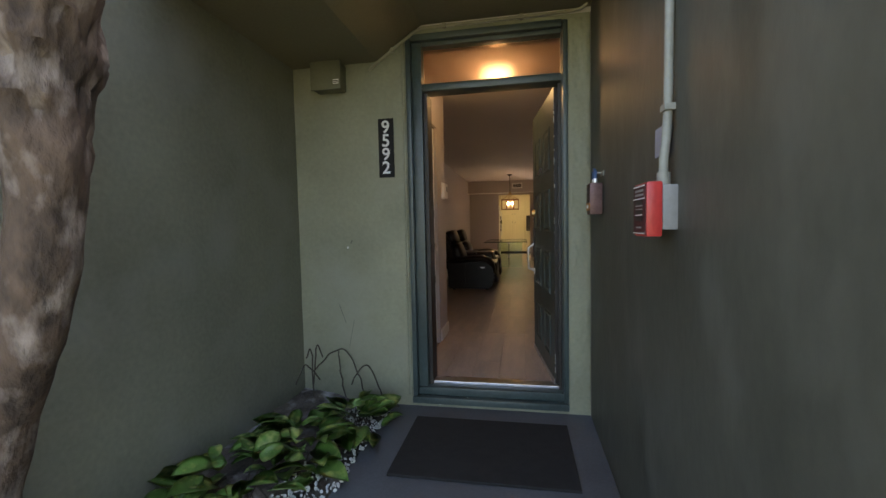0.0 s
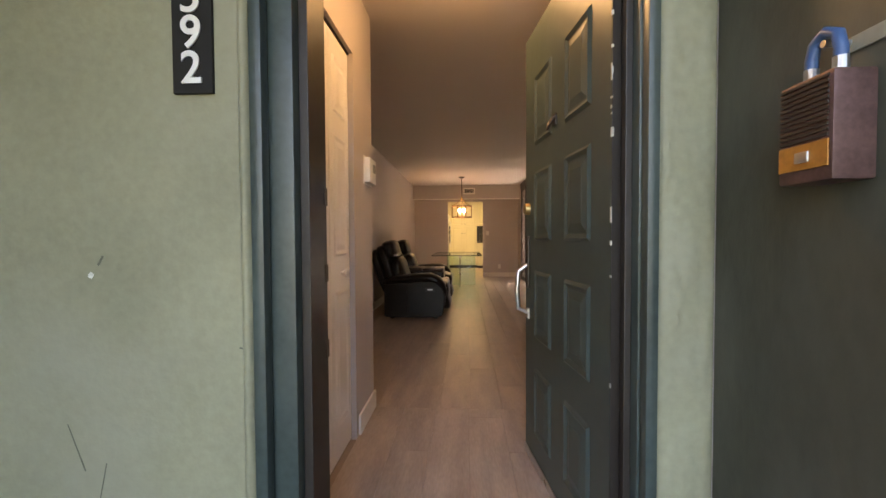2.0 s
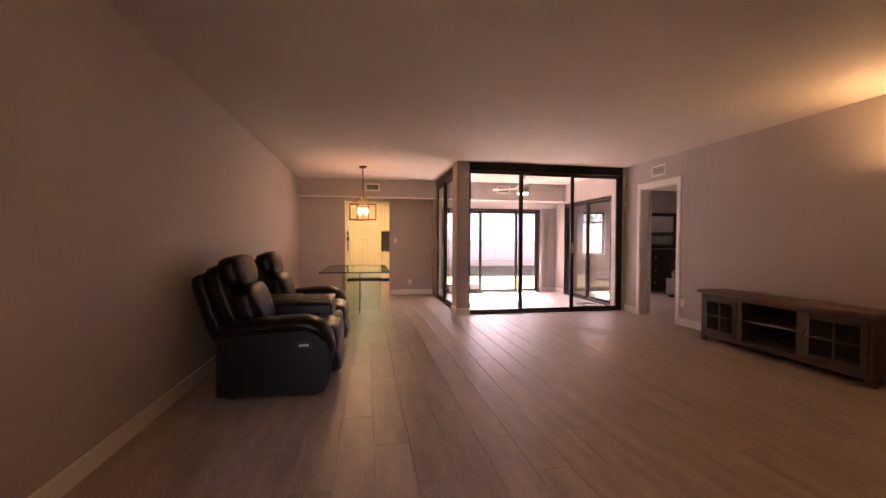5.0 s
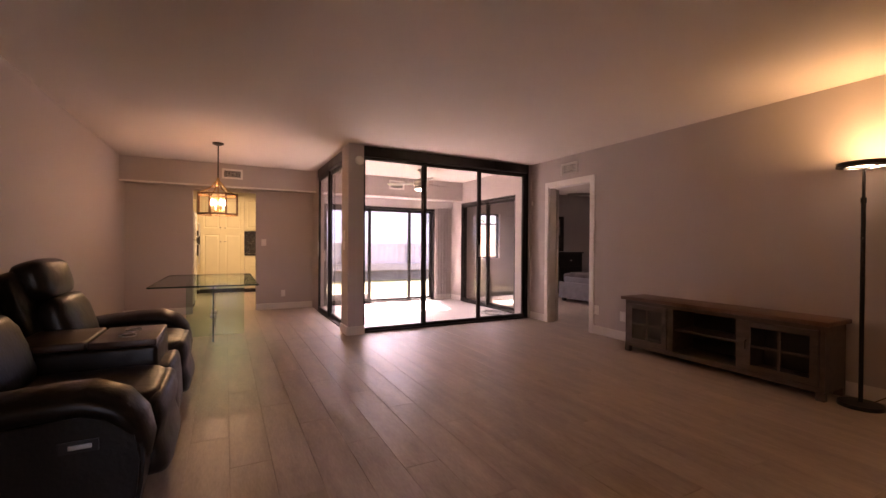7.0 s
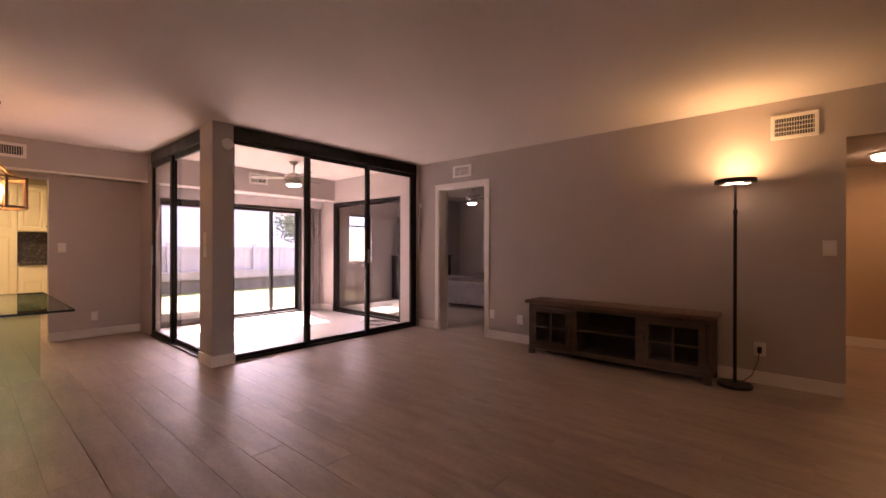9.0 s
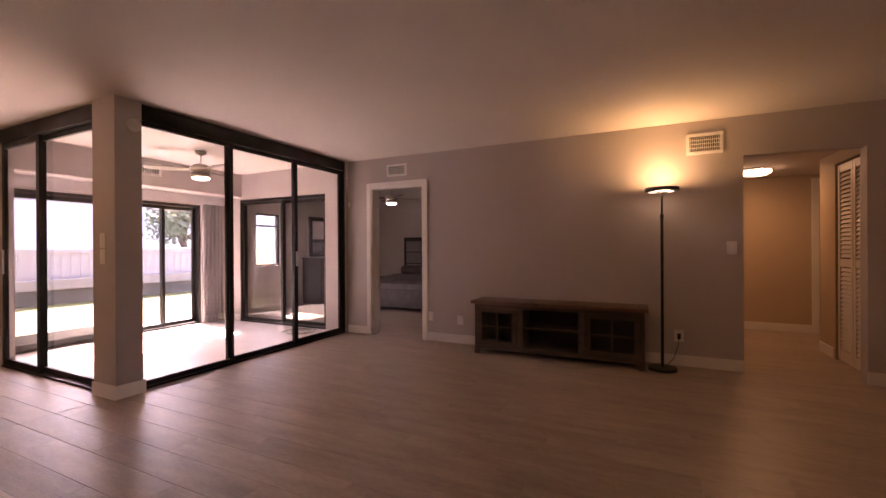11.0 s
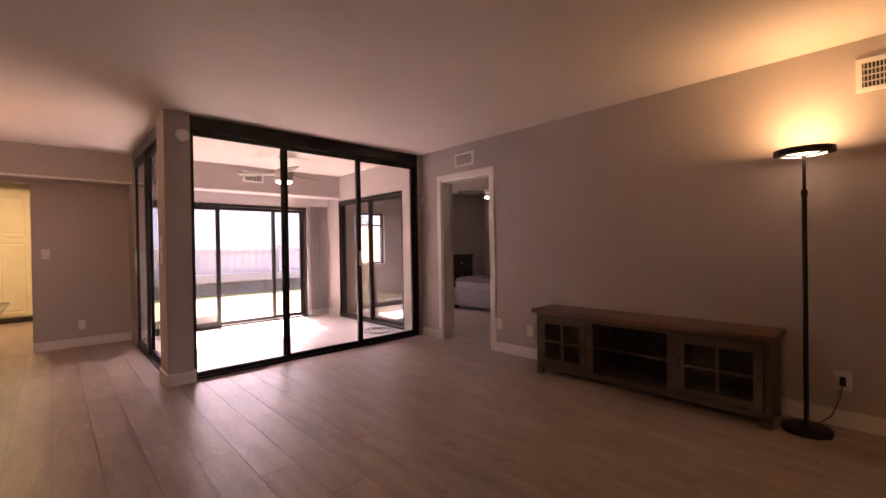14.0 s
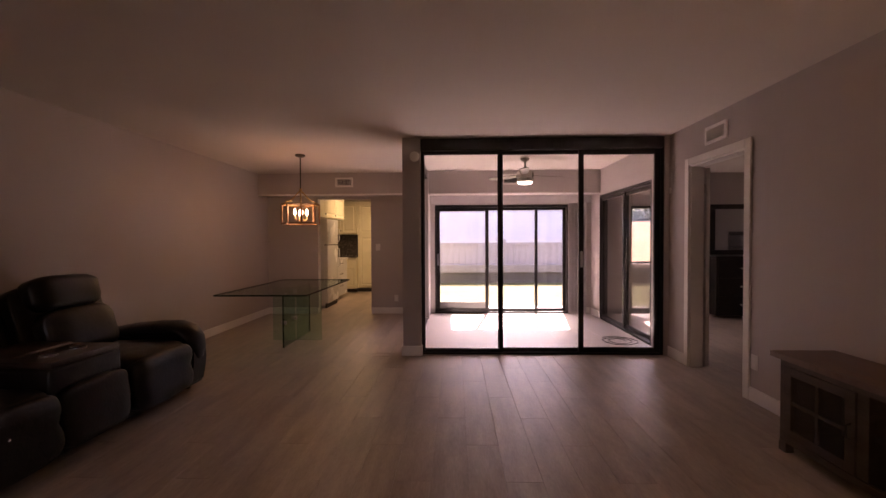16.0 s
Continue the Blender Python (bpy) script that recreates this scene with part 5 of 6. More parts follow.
for y0, y1 in seats:
    part("seat_cushion", puff(-0.52, y0 + 0.002, y1 - 0.002, 0.375, 0.74, 0.21, 0, 0.35), M_LEATHER, sofa, smooth=True)
    part("footrest", puff(-0.20, y0 + 0.004, y1 - 0.004, 0.27, 0.17, 0.38, 4, 0.4, 0.02), M_LEATHER, sofa, smooth=True)
    part("back_shell", puff(-1.07, y0 - 0.08, y1 + 0.08, 0.62, 0.12, 0.60, 19, 0.3), M_LEATHER, sofa, smooth=True)
    part("back_wing", puff(-0.985, y0 - 0.05, y1 + 0.05, 0.70, 0.15, 0.56, 19, 0.35), M_LEATHER, sofa, smooth=True)
    part("back_cushion", puff(-0.845, y0 + 0.02, y1 - 0.02, 0.61, 0.22, 0.38, 19, 0.5), M_LEATHER, sofa, smooth=True)
    part("headrest", puff(-0.965, y0 + 0.03, y1 - 0.03, 0.90, 0.21, 0.27, 15, 0.55), M_LEATHER, sofa, smooth=True)
ym = (SY0 + SY1) / 2
con = part("console", cushion(NB(), -0.92, -0.235, ym - 0.255, ym + 0.255, 0.12, 0.565, 0.025), M_LEATHER, sofa, smooth=True)
part("console_front", puff(-0.22, ym - 0.25, ym + 0.25, 0.26, 0.15, 0.36, 4, 0.4), M_LEATHER, con, smooth=True)
part("console_lid", cushion(NB(), -0.90, -0.56, ym - 0.245, ym + 0.245, 0.562, 0.61, 0.018), M_LEATHER2, con, "brown leather console lid", True)
part("console_tray", cushion(NB(), -0.552, -0.24, ym - 0.245, ym + 0.245, 0.562, 0.602, 0.008, 2), M_LEATHER2, con, "brown cup holder tray", True)
for dy in (-0.10, 0.10):
    bm = NB()
    bmesh.ops.create_cone(bm, cap_ends=False, segments=28, radius1=0.045, radius2=0.045, depth=0.010, matrix=Matrix.Translation((-0.40, ym + dy, 0.604)))
    bmesh.ops.solidify(bm, geom=bm.faces[:], thickness=0.006)
    ch = part("cup_holder", bm, M_STEEL, con, "metal cup holder ring", True)
    part("cup_floor", rod(NB(), (-0.40, ym + dy, 0.600), (-0.40, ym + dy, 0.603), 0.039, None, 24), M_DARKIN, ch)
part("recline_lever", box(NB(), -0.40, -0.33, SY0 + 0.012, SY0 + 0.026, 0.385, 0.402, 0.004), M_STEEL, sofa, "small metal recline lever")
part("lever_plate", box(NB(), -0.43, -0.31, SY0 + 0.018, SY0 + 0.0255, 0.37, 0.415, 0.003), M_BLKMETAL, sofa)
for fx in (-0.88, -0.30):
    for fy in (SY0 + 0.12, SY1 - 0.12):
        part("foot", rod(NB(), (fx, fy, 0.0), (fx, fy, 0.04), 0.025), M_BLKMETAL, sofa)

# ---- television cabinet ----
tv = thing("television_cabinet", (4.2, 8.41, 0), "grey-brown wooden television cabinet with glazed doors", "cabinet")
TX0, TX1, TY0, TY1 = 4.05, 4.402, 7.54, 9.28
part("top", box(NB(), TX0 - 0.04, TX1, TY0 - 0.035, TY1 + 0.035, 0.565, 0.60, 0.006), M_WOODTOP, tv, "red-brown plank top", True)
part("side", box(NB(), TX0, TX1, TY0, TY0 + 0.03, 0.06, 0.5645, 0.002), M_WOODTV, tv)
part("side", box(NB(), TX0, TX1, TY1 - 0.03, TY1, 0.06, 0.5645, 0.002), M_WOODTV, tv)
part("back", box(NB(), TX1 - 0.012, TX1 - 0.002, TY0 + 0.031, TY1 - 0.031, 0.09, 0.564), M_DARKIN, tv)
part("bottom", box(NB(), TX0 + 0.01, TX1 - 0.013, TY0 + 0.031, TY1 - 0.031, 0.085, 0.105), M_WOODTV, tv)
part("apron", box(NB(), TX0 - 0.002, TX0 + 0.02, TY0 + 0.0305, TY1 - 0.0305, 0.06, 0.10, 0.002), M_WOODTV, tv)
part("upper_rail", box(NB(), TX0 - 0.002, TX0 + 0.02, TY0 + 0.0305, TY1 - 0.0305, 0.525, 0.5645, 0.002), M_WOODTV, tv)
D1, D2 = TY0 + 0.58, TY1 - 0.52
for yy in (D1, D2):
    part("divider", box(NB(), TX0 + 0.001, TX1 - 0.013, yy - 0.03, yy + 0.03, 0.106, 0.524), M_WOODTV, tv)
part("shelf", box(NB(), TX0 + 0.03, TX1 - 0.013, D1 + 0.031, D2 - 0.031, 0.31, 0.33), M_WOODTV, tv)
for yy in (TY0, TY1 - 0.05):
    for xx in (TX0 - 0.005, TX1 - 0.06):
        part("leg", box(NB(), xx, xx + 0.05, yy - 0.003, yy + 0.053, 0.0, 0.0595, 0.003), M_WOODTV, tv)
for y0, y1, hy in ((TY0 + 0.035, D1 - 0.032, D1 - 0.055), (D2 + 0.032, TY1 - 0.035, D2 + 0.055)):
    s = 0.055
    dr = part("door", box(NB(), TX0 - 0.008, TX0 + 0.014, y0, y0 + s, 0.106, 0.523, 0.002), M_WOODTV, tv)
    part("stile", box(NB(), TX0 - 0.008, TX0 + 0.014, y1 - s, y1, 0.106, 0.523, 0.002), M_WOODTV, dr)
    for z0, z1 in ((0.106, 0.155), (0.474, 0.523)):
        part("rail", box(NB(), TX0 - 0.008, TX0 + 0.014, y0 + s + 0.0005, y1 - s - 0.0005, z0, z1, 0.002), M_WOODTV, dr)
    ymid = (y0 + y1) / 2
    part("muntin", box(NB(), TX0 - 0.004, TX0 + 0.008, ymid - 0.009, ymid + 0.009, 0.156, 0.473), M_WOODTV, dr)
    for ya, yb in ((y0 + s + 0.001, ymid - 0.0095), (ymid + 0.0095, y1 - s - 0.001)):
        part("muntin", box(NB(), TX0 - 0.004, TX0 + 0.008, ya, yb, 0.305, 0.323), M_WOODTV, dr)
        for z0, z1 in ((0.156, 0.3045), (0.3235, 0.473)):
            part("pane", box(NB(), TX0 + 0.0085, TX0 + 0.0115, ya, yb, z0, z1), M_GLASS, dr, "dark glass pane")
    part("handle", tube(NB(), [(TX0 - 0.008, hy, 0.28), (TX0 - 0.03, hy, 0.29), (TX0 - 0.03, hy, 0.35), (TX0 - 0.008, hy, 0.36)], 0.005, 8), M_BRONZE, dr, "dark bronze pull", True)

# ---- glass dining table ----
tb = thing("glass_dining_table", (-0.05, 12.1, 0), "greenish glass dining table on crossed glass plates", "dining table")
TZ, TA, TB, TC, TD = 0.70, -0.59, 0.43, 11.18, 13.05
part("tabletop", box(NB(), TA, TB, TC, TD, TZ - 0.012, TZ), M_TABLEGLASS, tb, "clear greenish glass top")
for a in ((TA - 0.005, TB + 0.005, TC - 0.005, TC - 0.0005), (TA - 0.005, TB + 0.005, TD + 0.0005, TD + 0.005), (TA - 0.005, TA - 0.0005, TC, TD), (TB + 0.0005, TB + 0.005, TC, TD)):
    part("edge", box(NB(), *a, TZ - 0.015, TZ + 0.002), M_EDGE, tb, "dark polished glass edge")
for xa, xb, ya, yb in ((-0.026, -0.014, 11.65, 12.55), (-0.32, -0.030, 12.04, 12.052), (-0.010, 0.32, 12.04, 12.052)):
    part("leg_plate", box(NB(), xa, xb, ya, yb, 0.0, TZ - 0.013), M_TABLEGLASS, tb, "upright glass plate")
for ex, ey in ((-0.02, 11.645), (-0.02, 12.555)):
    part("plate_edge", box(NB(), ex - 0.0065, ex + 0.0065, ey - 0.0045, ey + 0.0045, 0.001, TZ - 0.0135), M_EDGE, tb)
for zz in (0.30, 0.64):
    for yy in (11.67, 12.0):
        part("connector", rod(NB(), (-0.05, yy, zz), (0.01, yy, zz), 0.022), M_STEEL, tb, "metal disc connector", True)

# ---- kitchen ----
def cabinet_front(parent, axis, a, u0, u1, z0, z1, sign, material=None, handle=None):
    """A door with a raised panel on a face across an axis; sign: the way it faces."""
    material = material or M_CREAM
    bm = NB()
    ring = []
    for inset, d in ((0, 0), (0, 0.018), (0.055, 0.018), (0.065, 0.010), (0.075, 0.010), (0.095, 0.017)):
        pts = ((u0 + inset, z0 + inset), (u1 - inset, z0 + inset), (u1 - inset, z1 - inset), (u0 + inset, z1 - inset))
        ring.append([bm.verts.new((u, a + sign * d, z) if axis == "y" else (a + sign * d, u, z)) for u, z in pts])
    for p, q in zip(ring, ring[1:]):
        for k in range(4):
            bm.faces.new((p[k], p[(k + 1) % 4], q[(k + 1) % 4], q[k]))
    bm.faces.new(ring[-1])
    bm.faces.new(ring[0])
    d_ = part("door", bm, material, parent)
    if handle:
        u, z = handle
        c = (u, a + sign * 0.018, z) if axis == "y" else (a + sign * 0.018, u, z)
        e = (u, a + sign * 0.04, z) if axis == "y" else (a + sign * 0.04, u, z)
        part("knob", rod(NB(), c, e, 0.007, 0.013, 14), M_BRONZE, d_)


pn = thing("pantry_cabinet", (0.04, 17.45, 0), "tall cream painted pantry cabinet with panelled doors", "cabinet")
part("body", box(NB(), -0.42, 0.50, 17.25, 17.596, 0.0, 2.28), M_CREAM, pn)
for u0, u1, hu in ((-0.40, 0.03, -0.01), (0.05, 0.48, 0.09)):
    cabinet_front(pn, "y", 17.25, u0, u1, 0.12, 1.42, -1, handle=(hu, 1.2))
    cabinet_front(pn, "y", 17.25, u0, u1, 1.46, 2.22, -1, handle=(hu, 1.52))
part("toe_kick", box(NB(), -0.42, 0.50, 17.235, 17.2495, 0.0, 0.09), M_DARKIN, pn)
for x0, x1, nm in ((0.504, 1.248, "right"), (-1.268, -0.424, "left")):
    bc = thing("base_cabinet", ((x0 + x1) / 2, 17.4, 0), "cream painted base cabinet under a dark counter", "cabinet", "kitchen base cabinets")
    part("body", box(NB(), x0, x1, 17.05, 17.596, 0.09, 0.868), M_CREAM, bc)
    part("toe_kick", box(NB(), x0, x1, 17.12, 17.59, 0.0, 0.089), M_DARKIN, bc)
    w = (x1 - x0) / 2
    for k in range(2):
        cabinet_front(bc, "y", 17.05, x0 + k * w + 0.01, x0 + (k + 1) * w - 0.01, 0.12, 0.66, -1, handle=(x0 + w, 0.6))
    uc = thing("wall_cabinet", ((x0 + x1) / 2, 17.45, 1.45), "cream painted wall cabinet with panelled doors", "cabinet", "kitchen wall cabinets")
    part("body", box(NB(), x0, x1, 17.25, 17.596, 1.46, 2.28), M_CREAM, uc)
    for k in range(2):
        cabinet_front(uc, "y", 17.25, x0 + k * w + 0.01, x0 + (k + 1) * w - 0.01, 1.48, 2.24, -1, handle=(x0 + w, 1.55))
    solid("counter", box(NB(), x0, x1, 17.02, 17.597, 0.87, 0.91, 0.004), M_STONE, "dark stone kitchen counter", "counter")
    solid("backsplash", box(NB(), x0, x1, 17.58, 17.598, 0.912, 1.455), M_STONE, "dark tiled backsplash", "backsplash", "structure")
fg = thing("refrigerator", (-0.75, 15.0, 0), "white two-door refrigerator inside the kitchen", "refrigerator")
part("body", box(NB(), -1.22, -0.45, 14.60, 15.32, 0.03, 1.72, 0.008), M_FRIDGE, fg, smooth=True)
part("freezer_door", box(NB(), -0.449, -0.385, 14.60, 15.32, 1.22, 1.72, 0.01), M_FRIDGE, fg, smooth=True)
part("fridge_door", box(NB(), -0.449, -0.385, 14.60, 15.32, 0.09, 1.205, 0.01), M_FRIDGE, fg, smooth=True)
part("door_gap", box(NB(), -0.449, -0.40, 14.61, 15.31, 1.2055, 1.2195), M_BLKMETAL, fg)
for z0, z1 in ((0.75, 1.15), (1.27, 1.55)):
    part("handle", tube(NB(), [(-0.385, 15.25, z0), (-0.34, 15.25, z0 + 0.03), (-0.34, 15.25, z1 - 0.03), (-0.385, 15.25, z1)], 0.011, 8), M_FRIDGE, fg, smooth=True)
part("kick_grille", box(NB(), -0.44, -0.41, 14.61, 15.31, 0.0, 0.085), M_GREYSLOT, fg)
dw = thing("drawer_cabinet", (-0.8, 15.85, 0), "white kitchen drawer cabinet beside the refrigerator", "cabinet")
part("body", box(NB(), -1.22, -0.50, 15.34, 16.4, 0.08, 0.868), M_FRIDGE, dw)
for z0, z1 in ((0.10, 0.36), (0.38, 0.62), (0.64, 0.85)):
    d_ = part("drawer", box(NB(), -0.499, -0.48, 15.36, 16.38, z0, z1, 0.003), M_FRIDGE, dw)
    part("handle", tube(NB(), [(-0.48, 15.78, z1 - 0.06), (-0.45, 15.79, z1 - 0.06), (-0.45, 15.95, z1 - 0.06), (-0.48, 15.96, z1 - 0.06)], 0.006, 8), M_BRONZE, d_, smooth=True)
solid("counter", box(NB(), -1.225, -0.46, 15.335, 16.42, 0.87, 0.91, 0.004), M_FRIDGE, "pale counter on the drawer cabinet", "counter")
uw = thing("wall_cabinet", (-1.0, 15.6, 1.78), "cream painted wall cabinet over the refrigerator", "cabinet", "kitchen wall cabinets")
part("body", box(NB(), -1.22, -0.55, 14.45, 16.4, 1.76, 2.28), M_CREAM, uw)
for y0, y1 in ((14.47, 15.0), (15.02, 15.68), (15.7, 16.38)):
    cabinet_front(uw, "x", -0.55, y0, y1, 1.78, 2.25, 1, handle=(y1 - 0.05, 1.83))

# ---- bedroom ----
bed = thing("bed", (7.6, 12.0, 0), "bed with a dark quilt and a tall upholstered headboard", "bed")
part("base", cushion(NB(), 6.48, 8.60, 11.15, 12.85, 0.08, 0.32, 0.03), M_BEDBASE, bed, "grey upholstered bed base", True)
part("footboard", box(NB(), 6.42, 6.48, 11.12, 12.88, 0.06, 0.40, 0.01), M_BEDBASE, bed, "grey padded footboard", True)
part("mattress", cushion(NB(), 6.49, 8.58, 11.17, 12.83, 0.32, 0.54, 0.06), M_BEDBASE, bed, smooth=True)
bm = cushion(NB(), 6.50, 8.30, 11.13, 12.87, 0.40, 0.585, 0.07, 5)
bmesh.ops.subdivide_edges(bm, edges=bm.edges[:], cuts=5, use_grid_fill=True)
for v in bm.verts:
    v.co.z += 0.018 * noise.noise((v.co.x * 4, v.co.y * 4, 0)) + 0.008 * noise.noise((v.co.x * 11, v.co.y * 11, 2))
part("quilt", bm, M_DUVET, bed, "dark patterned quilt", True)
for fy in (11.2, 12.76):
    part("leg", box(NB(), 6.45, 6.53, fy, fy + 0.06, 0.0, 0.079), M_DARKWOOD, bed)
    part("leg", box(NB(), 8.5, 8.58, fy, fy + 0.06, 0.0, 0.079), M_DARKWOOD, bed)
hbd = part("headboard", box(NB(), 8.605, 8.69, 11.05, 12.95, 0.1, 1.46, 0.01), M_DARKWOOD, bed, "dark framed headboard", True)
for i in range(4):
    for k in range(3):
        part("pad", cushion(NB(), 8.575, 8.604, 11.13 + i * 0.44, 11.55 + i * 0.44, 0.55 + k * 0.28, 0.81 + k * 0.28, 0.012, 2), M_BEDBASE, hbd, "grey upholstered pad", True)
for y0 in (11.25, 12.1):
    pw = cushion(NB(), 8.12, 8.40, y0, y0 + 0.68, 0.58, 0.78, 0.08, 4)
    ob = solid("pillow", pw, M_DUVET, "dark grey pillow on the bed", "pillow", group="pillows on the bed", smooth=True)
ds = thing("dresser", (6.9, 13.75, 0), "dark wooden dresser with drawers", "dresser")
part("body", box(NB(), 6.25, 7.75, 13.52, 14.0, 0.05, 0.98, 0.006), M_DARKWOOD, ds)
part("top", box(NB(), 6.22, 7.78, 13.49, 14.01, 0.981, 1.01, 0.004), M_DARKWOOD, ds)
for k in range(3):
    for i in range(2):
        d_ = part("drawer", box(NB(), 6.28 + i * 0.73, 6.99 + i * 0.73, 13.502, 13.519, 0.10 + k * 0.29, 0.37 + k * 0.29, 0.003), M_DARKWOOD, ds)
        part("knob", rod(NB(), (6.63 + i * 0.73, 13.50, 0.235 + k * 0.29), (6.63 + i * 0.73, 13.475, 0.235 + k * 0.29), 0.014), M_NICKEL, d_)
mr = thing("dresser_mirror", (6.9, 13.98, 1.02), "mirror in a dark wooden frame above the dresser", "mirror")
part("glass", box(NB(), 6.50, 7.50, 13.992, 14.0, 1.10, 1.80), M_MIRROR, mr, "silvered mirror glass")
for a in ((6.42, 7.58, 1.02, 1.10), (6.42, 7.58, 1.80, 1.88), (6.42, 6.50, 1.1005, 1.7995), (7.50, 7.58, 1.1005, 1.7995)):
    part("frame", box(NB(), a[0], a[1], 13.965, 14.01, a[2], a[3], 0.004), M_DARKWOOD, mr)
bw = thing("window_1", (5.34, 14.1, 0.87), "bedroom window with a dark frame", "window", kind="structure")
for a in ((5.101, 5.679, 0.871, 0.905), (5.101, 5.679, 1.835, 1.869), (5.101, 5.135, 0.906, 1.834), (5.645, 5.679, 0.906, 1.834), (5.136, 5.644, 1.62, 1.65)):
    part("window_frame", box(NB(), a[0], a[1], 14.07, 14.13, a[2], a[3]), M_BLACK, bw)
pp = part("pane", box(NB(), 5.136, 5.644, 14.097, 14.102, 0.906, 1.834), M_GLASS, bw, "clear window pane")
pp.visible_shadow = False

# ---- garden ----
fence = thing("garden_fence", (3.0, 20.4, -0.08), "grey weathered board fence behind the lawn", "fence")
x = -6.0
k = 0
random.seed(3)
b0 = NB()
box(b0, 0, 0.19, 0, 0.02, 0, 1.28)
fm = bpy.data.meshes.new("board")
b0.to_mesh(fm)
b0.free()
fm.materials.append(M_FENCE)
while x < 16:
    ob = new("board", fm)
    ob.parent = fence
    ob.matrix_parent_inverse = Matrix.Translation(-Vector(fence.location))
    ob.matrix_basis = pose(x, 20.4 + random.uniform(-0.006, 0.006), -0.08 + random.uniform(-0.02, 0.02), 0, 0, random.uniform(-1, 1))
    x += 0.196
for z in (0.25, 1.12):
    part("rail", box(NB(), -6, 16, 20.355, 20.385, z, z + 0.09), M_FENCE, fence)
part("cap_rail", box(NB(), -6, 16, 20.375, 20.445, 1.225, 1.265), M_HOUSE, fence, "pale cap rail")
for k in range(10):
    part("post", box(NB(), -6 + k * 2.4, -5.91 + k * 2.4, 20.26, 20.35, -0.085, 1.32), M_FENCE, fence)
nb_h = thing("neighbour_house", (5.0, 25.0, -0.1), "pale lavender-grey stucco house behind the fence", "house")
part("wall", box(NB(), -8, 20, 25, 32, -0.4, 4.4), M_HOUSE, nb_h)
bm = NB()
prism(bm, [(24.4, 4.4), (32.6, 4.4), (28.5, 6.2)], "x", -8.6, 20.6)
part("roof", bm, M_CURTAIN, nb_h, "faded terracotta roof")
rw = thing("retaining_wall", (5.0, 20.1, -0.1), "low concrete retaining wall with a pale ledge along the fence", "garden wall")
part("base", box(NB(), -6, 16, 20.06, 20.24, -0.09, 0.26, 0.01), M_GREYDK, rw, "dark concrete base")
part("ledge", box(NB(), -6, 16, 20.0, 20.25, 0.2605, 0.50, 0.012), M_PATIO, rw, "pale concrete ledge")
sdw = thing("side_garden_wall", (6.1, 15.68, -0.3), "peach painted garden wall beside the bedroom window", "garden wall")
part("wall", box(NB(), 5.35, 6.9, 15.6, 15.75, -0.3, 1.66), M_CURTAIN, sdw)


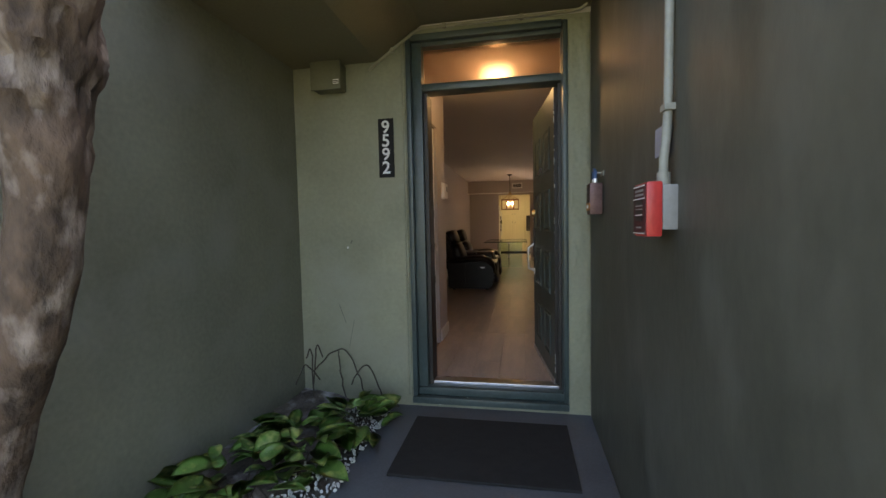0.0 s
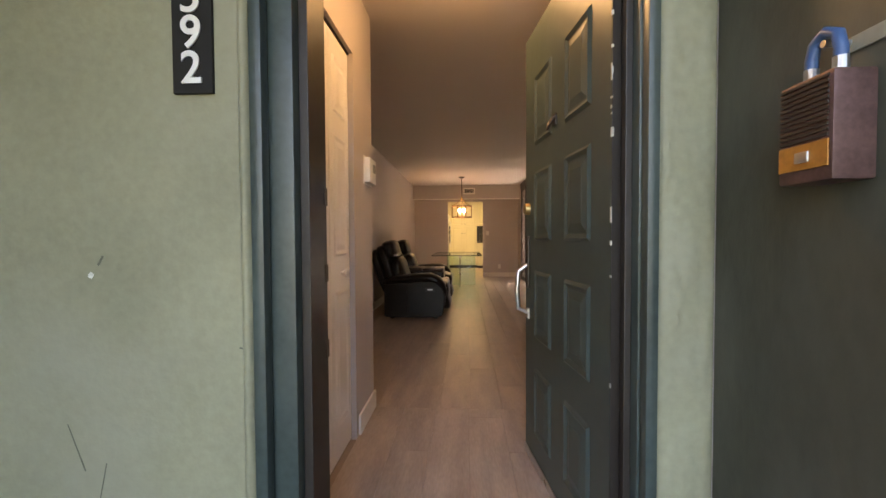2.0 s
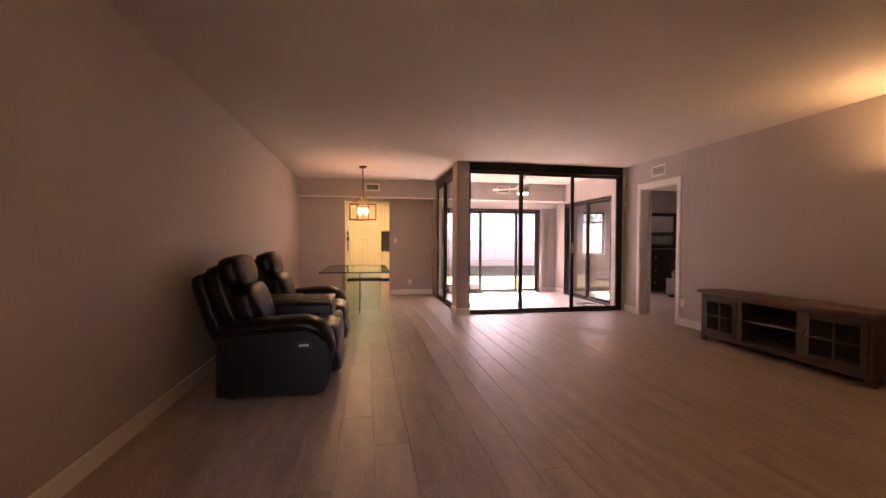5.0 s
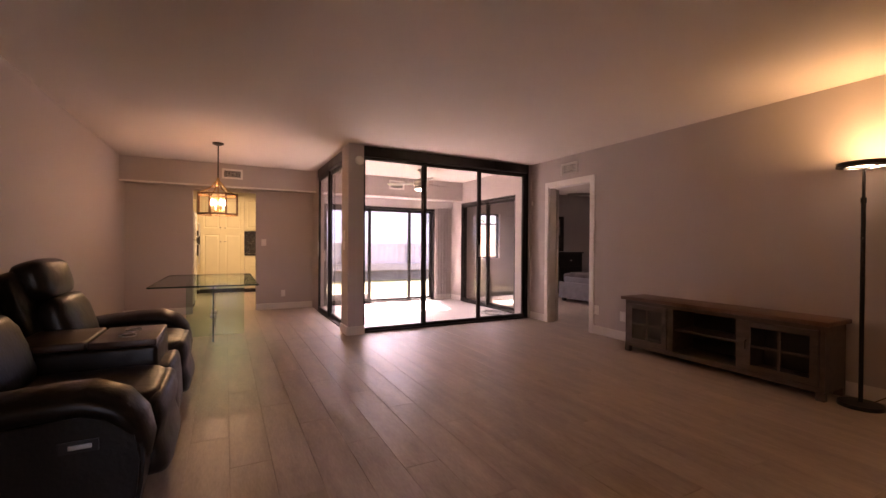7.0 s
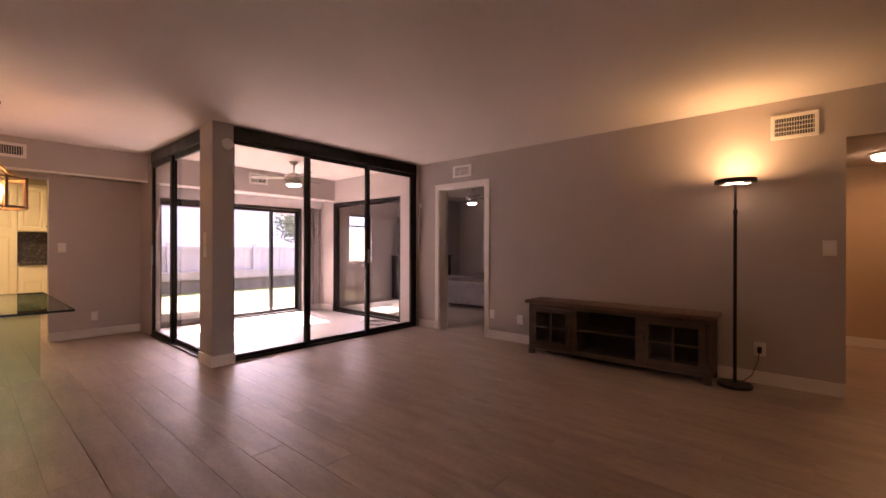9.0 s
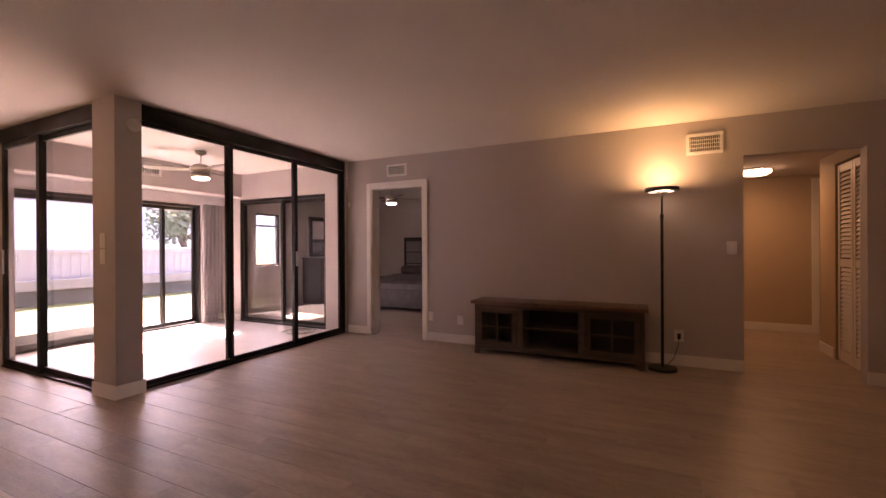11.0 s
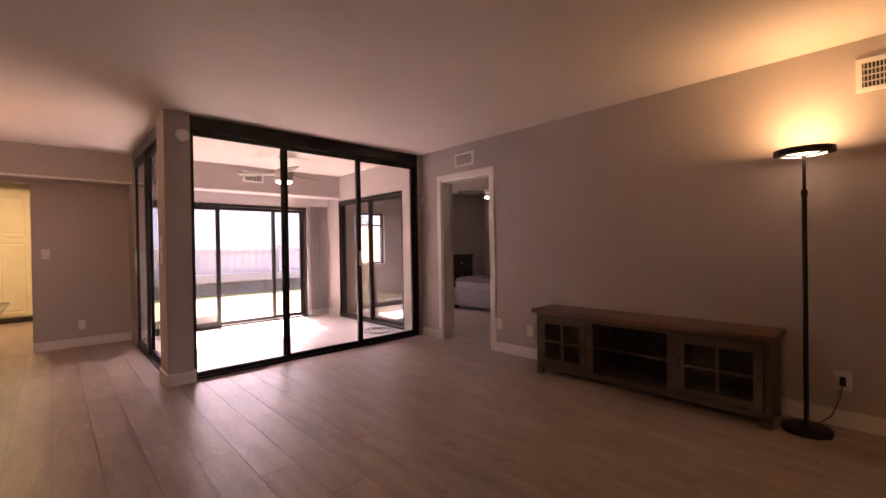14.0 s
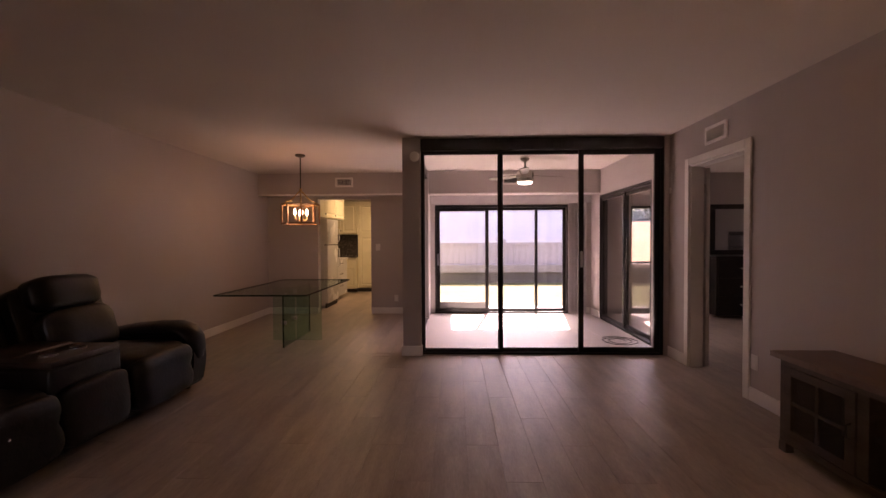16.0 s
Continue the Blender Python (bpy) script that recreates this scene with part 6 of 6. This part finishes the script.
def tree(x, y, z, h, r, seed, label):
    random.seed(seed)
    t_ = thing("garden_tree", (x, y, z), label, "tree", "garden trees")
    bm = NB()
    top = Vector((x + random.uniform(-0.2, 0.2), y, z + h * 0.55))
    tube(bm, [(x, y, z - 0.1), (x + 0.05, y, z + h * 0.25), top], [0.14, 0.11, 0.08], 12)
    tips = []
    for k in range(9):
        a, el = random.uniform(0, 6.28), random.uniform(0.2, 1.2)
        tip = top + Vector((math.cos(a) * math.cos(el), math.sin(a) * math.cos(el), math.sin(el))) * random.uniform(0.6, 1.0) * r
        tube(bm, [top - Vector((0, 0, random.uniform(0, h * 0.2))), (top + tip) / 2 + Vector((0, 0, 0.1)), tip], [0.06, 0.035, 0.012], 7)
        tips.append(tip)
    part("trunk", bm, M_BARK, t_, smooth=True)
    vs, fs = [], []
    for k in range(2600):
        c = random.choice(tips)
        p = c + Vector((random.gauss(0, 0.3), random.gauss(0, 0.3), random.gauss(0, 0.24))) * r * 0.7
        q = Euler((random.uniform(0, 6.28), random.uniform(0, 6.28), random.uniform(0, 6.28))).to_matrix()
        s = random.uniform(0.05, 0.10)
        n0 = len(vs)
        for u, v in ((-0.5, 0), (0, -1), (0.5, 0), (0, 1)):
            vs.append(p + q @ Vector((u * s, v * s, 0)))
        fs.append((n0, n0 + 1, n0 + 2, n0 + 3))
    me = bpy.data.meshes.new("crown")
    me.from_pydata([tuple(v) for v in vs], [], fs)
    me.materials.append(M_FOLIAGE)
    cr = new("crown", me)
    cr.parent = t_
    cr.matrix_parent_inverse = Matrix.Translation(-Vector(t_.location))


tree(9.3, 22.6, -0.1, 3.3, 1.3, 21, "leafy garden tree behind the fence")

# ---- floor planks ----
PW, PL = 0.2, 1.2
MESHES = {}


def plank_mesh(w, l, material):
    key = (round(w, 3), round(l, 3), material.name)
    if key not in MESHES:
        b = NB()
        g, c = 0.0008, 0.0005
        lo = [b.verts.new(p) for p in ((g, g, -0.006), (w - g, g, -0.006), (w - g, l - g, -0.006), (g, l - g, -0.006))]
        mi = [b.verts.new((v.co.x, v.co.y, -c)) for v in lo]
        hi = [b.verts.new(p) for p in ((g + c, g + c, 0), (w - g - c, g + c, 0), (w - g - c, l - g - c, 0), (g + c, l - g - c, 0))]
        for p, q in ((lo, mi), (mi, hi)):
            for k in range(4):
                b.faces.new((p[k], p[(k + 1) % 4], q[(k + 1) % 4], q[k]))
        b.faces.new(hi)
        me = bpy.data.meshes.new("plank")
        b.to_mesh(me)
        b.free()
        me.materials.append(material)
        MESHES[key] = me
    return MESHES[key]


def planks(x0, x1, y0, y1, name="plank", pw=PW, pl=PL, material=M_PLANK, step=0.333):
    i = 0
    x = x0
    while x < x1 - 0.005:
        w = min(pw, x1 - x)
        y = y0 - ((i * step) % 1.0) * pl
        while y < y1 - 0.005:
            ya, yb = max(y, y0), min(y + pl, y1)
            if yb - ya > 0.01:
                ob = new(name, plank_mesh(w, yb - ya, material))
                ob.parent = floor
                ob.location = (x, ya, 0)
            y += pl
        x += pw
        i += 1


planks(XL, XR, 5.28, YG)
planks(-0.49, XR, YF + 0.02, 5.28)
planks(XL, XG, YG, YK)
planks(-0.372, 0.573, YK, YK + 0.12)
planks(XL, 1.25, YK + 0.12, 17.6)
planks(XR, XR + 0.13, 5.815, 6.69)
planks(XR + 0.13, 7.88, 5.1, 7.34)
planks(XR, 6.62, 10.0, 11.1)
planks(XG, XR, YG, YS + 0.2, "tile", 0.6, 0.6, M_SUNFLOOR, 0.0)
planks(XR + 0.13, 6.62, 11.1, 14.0)
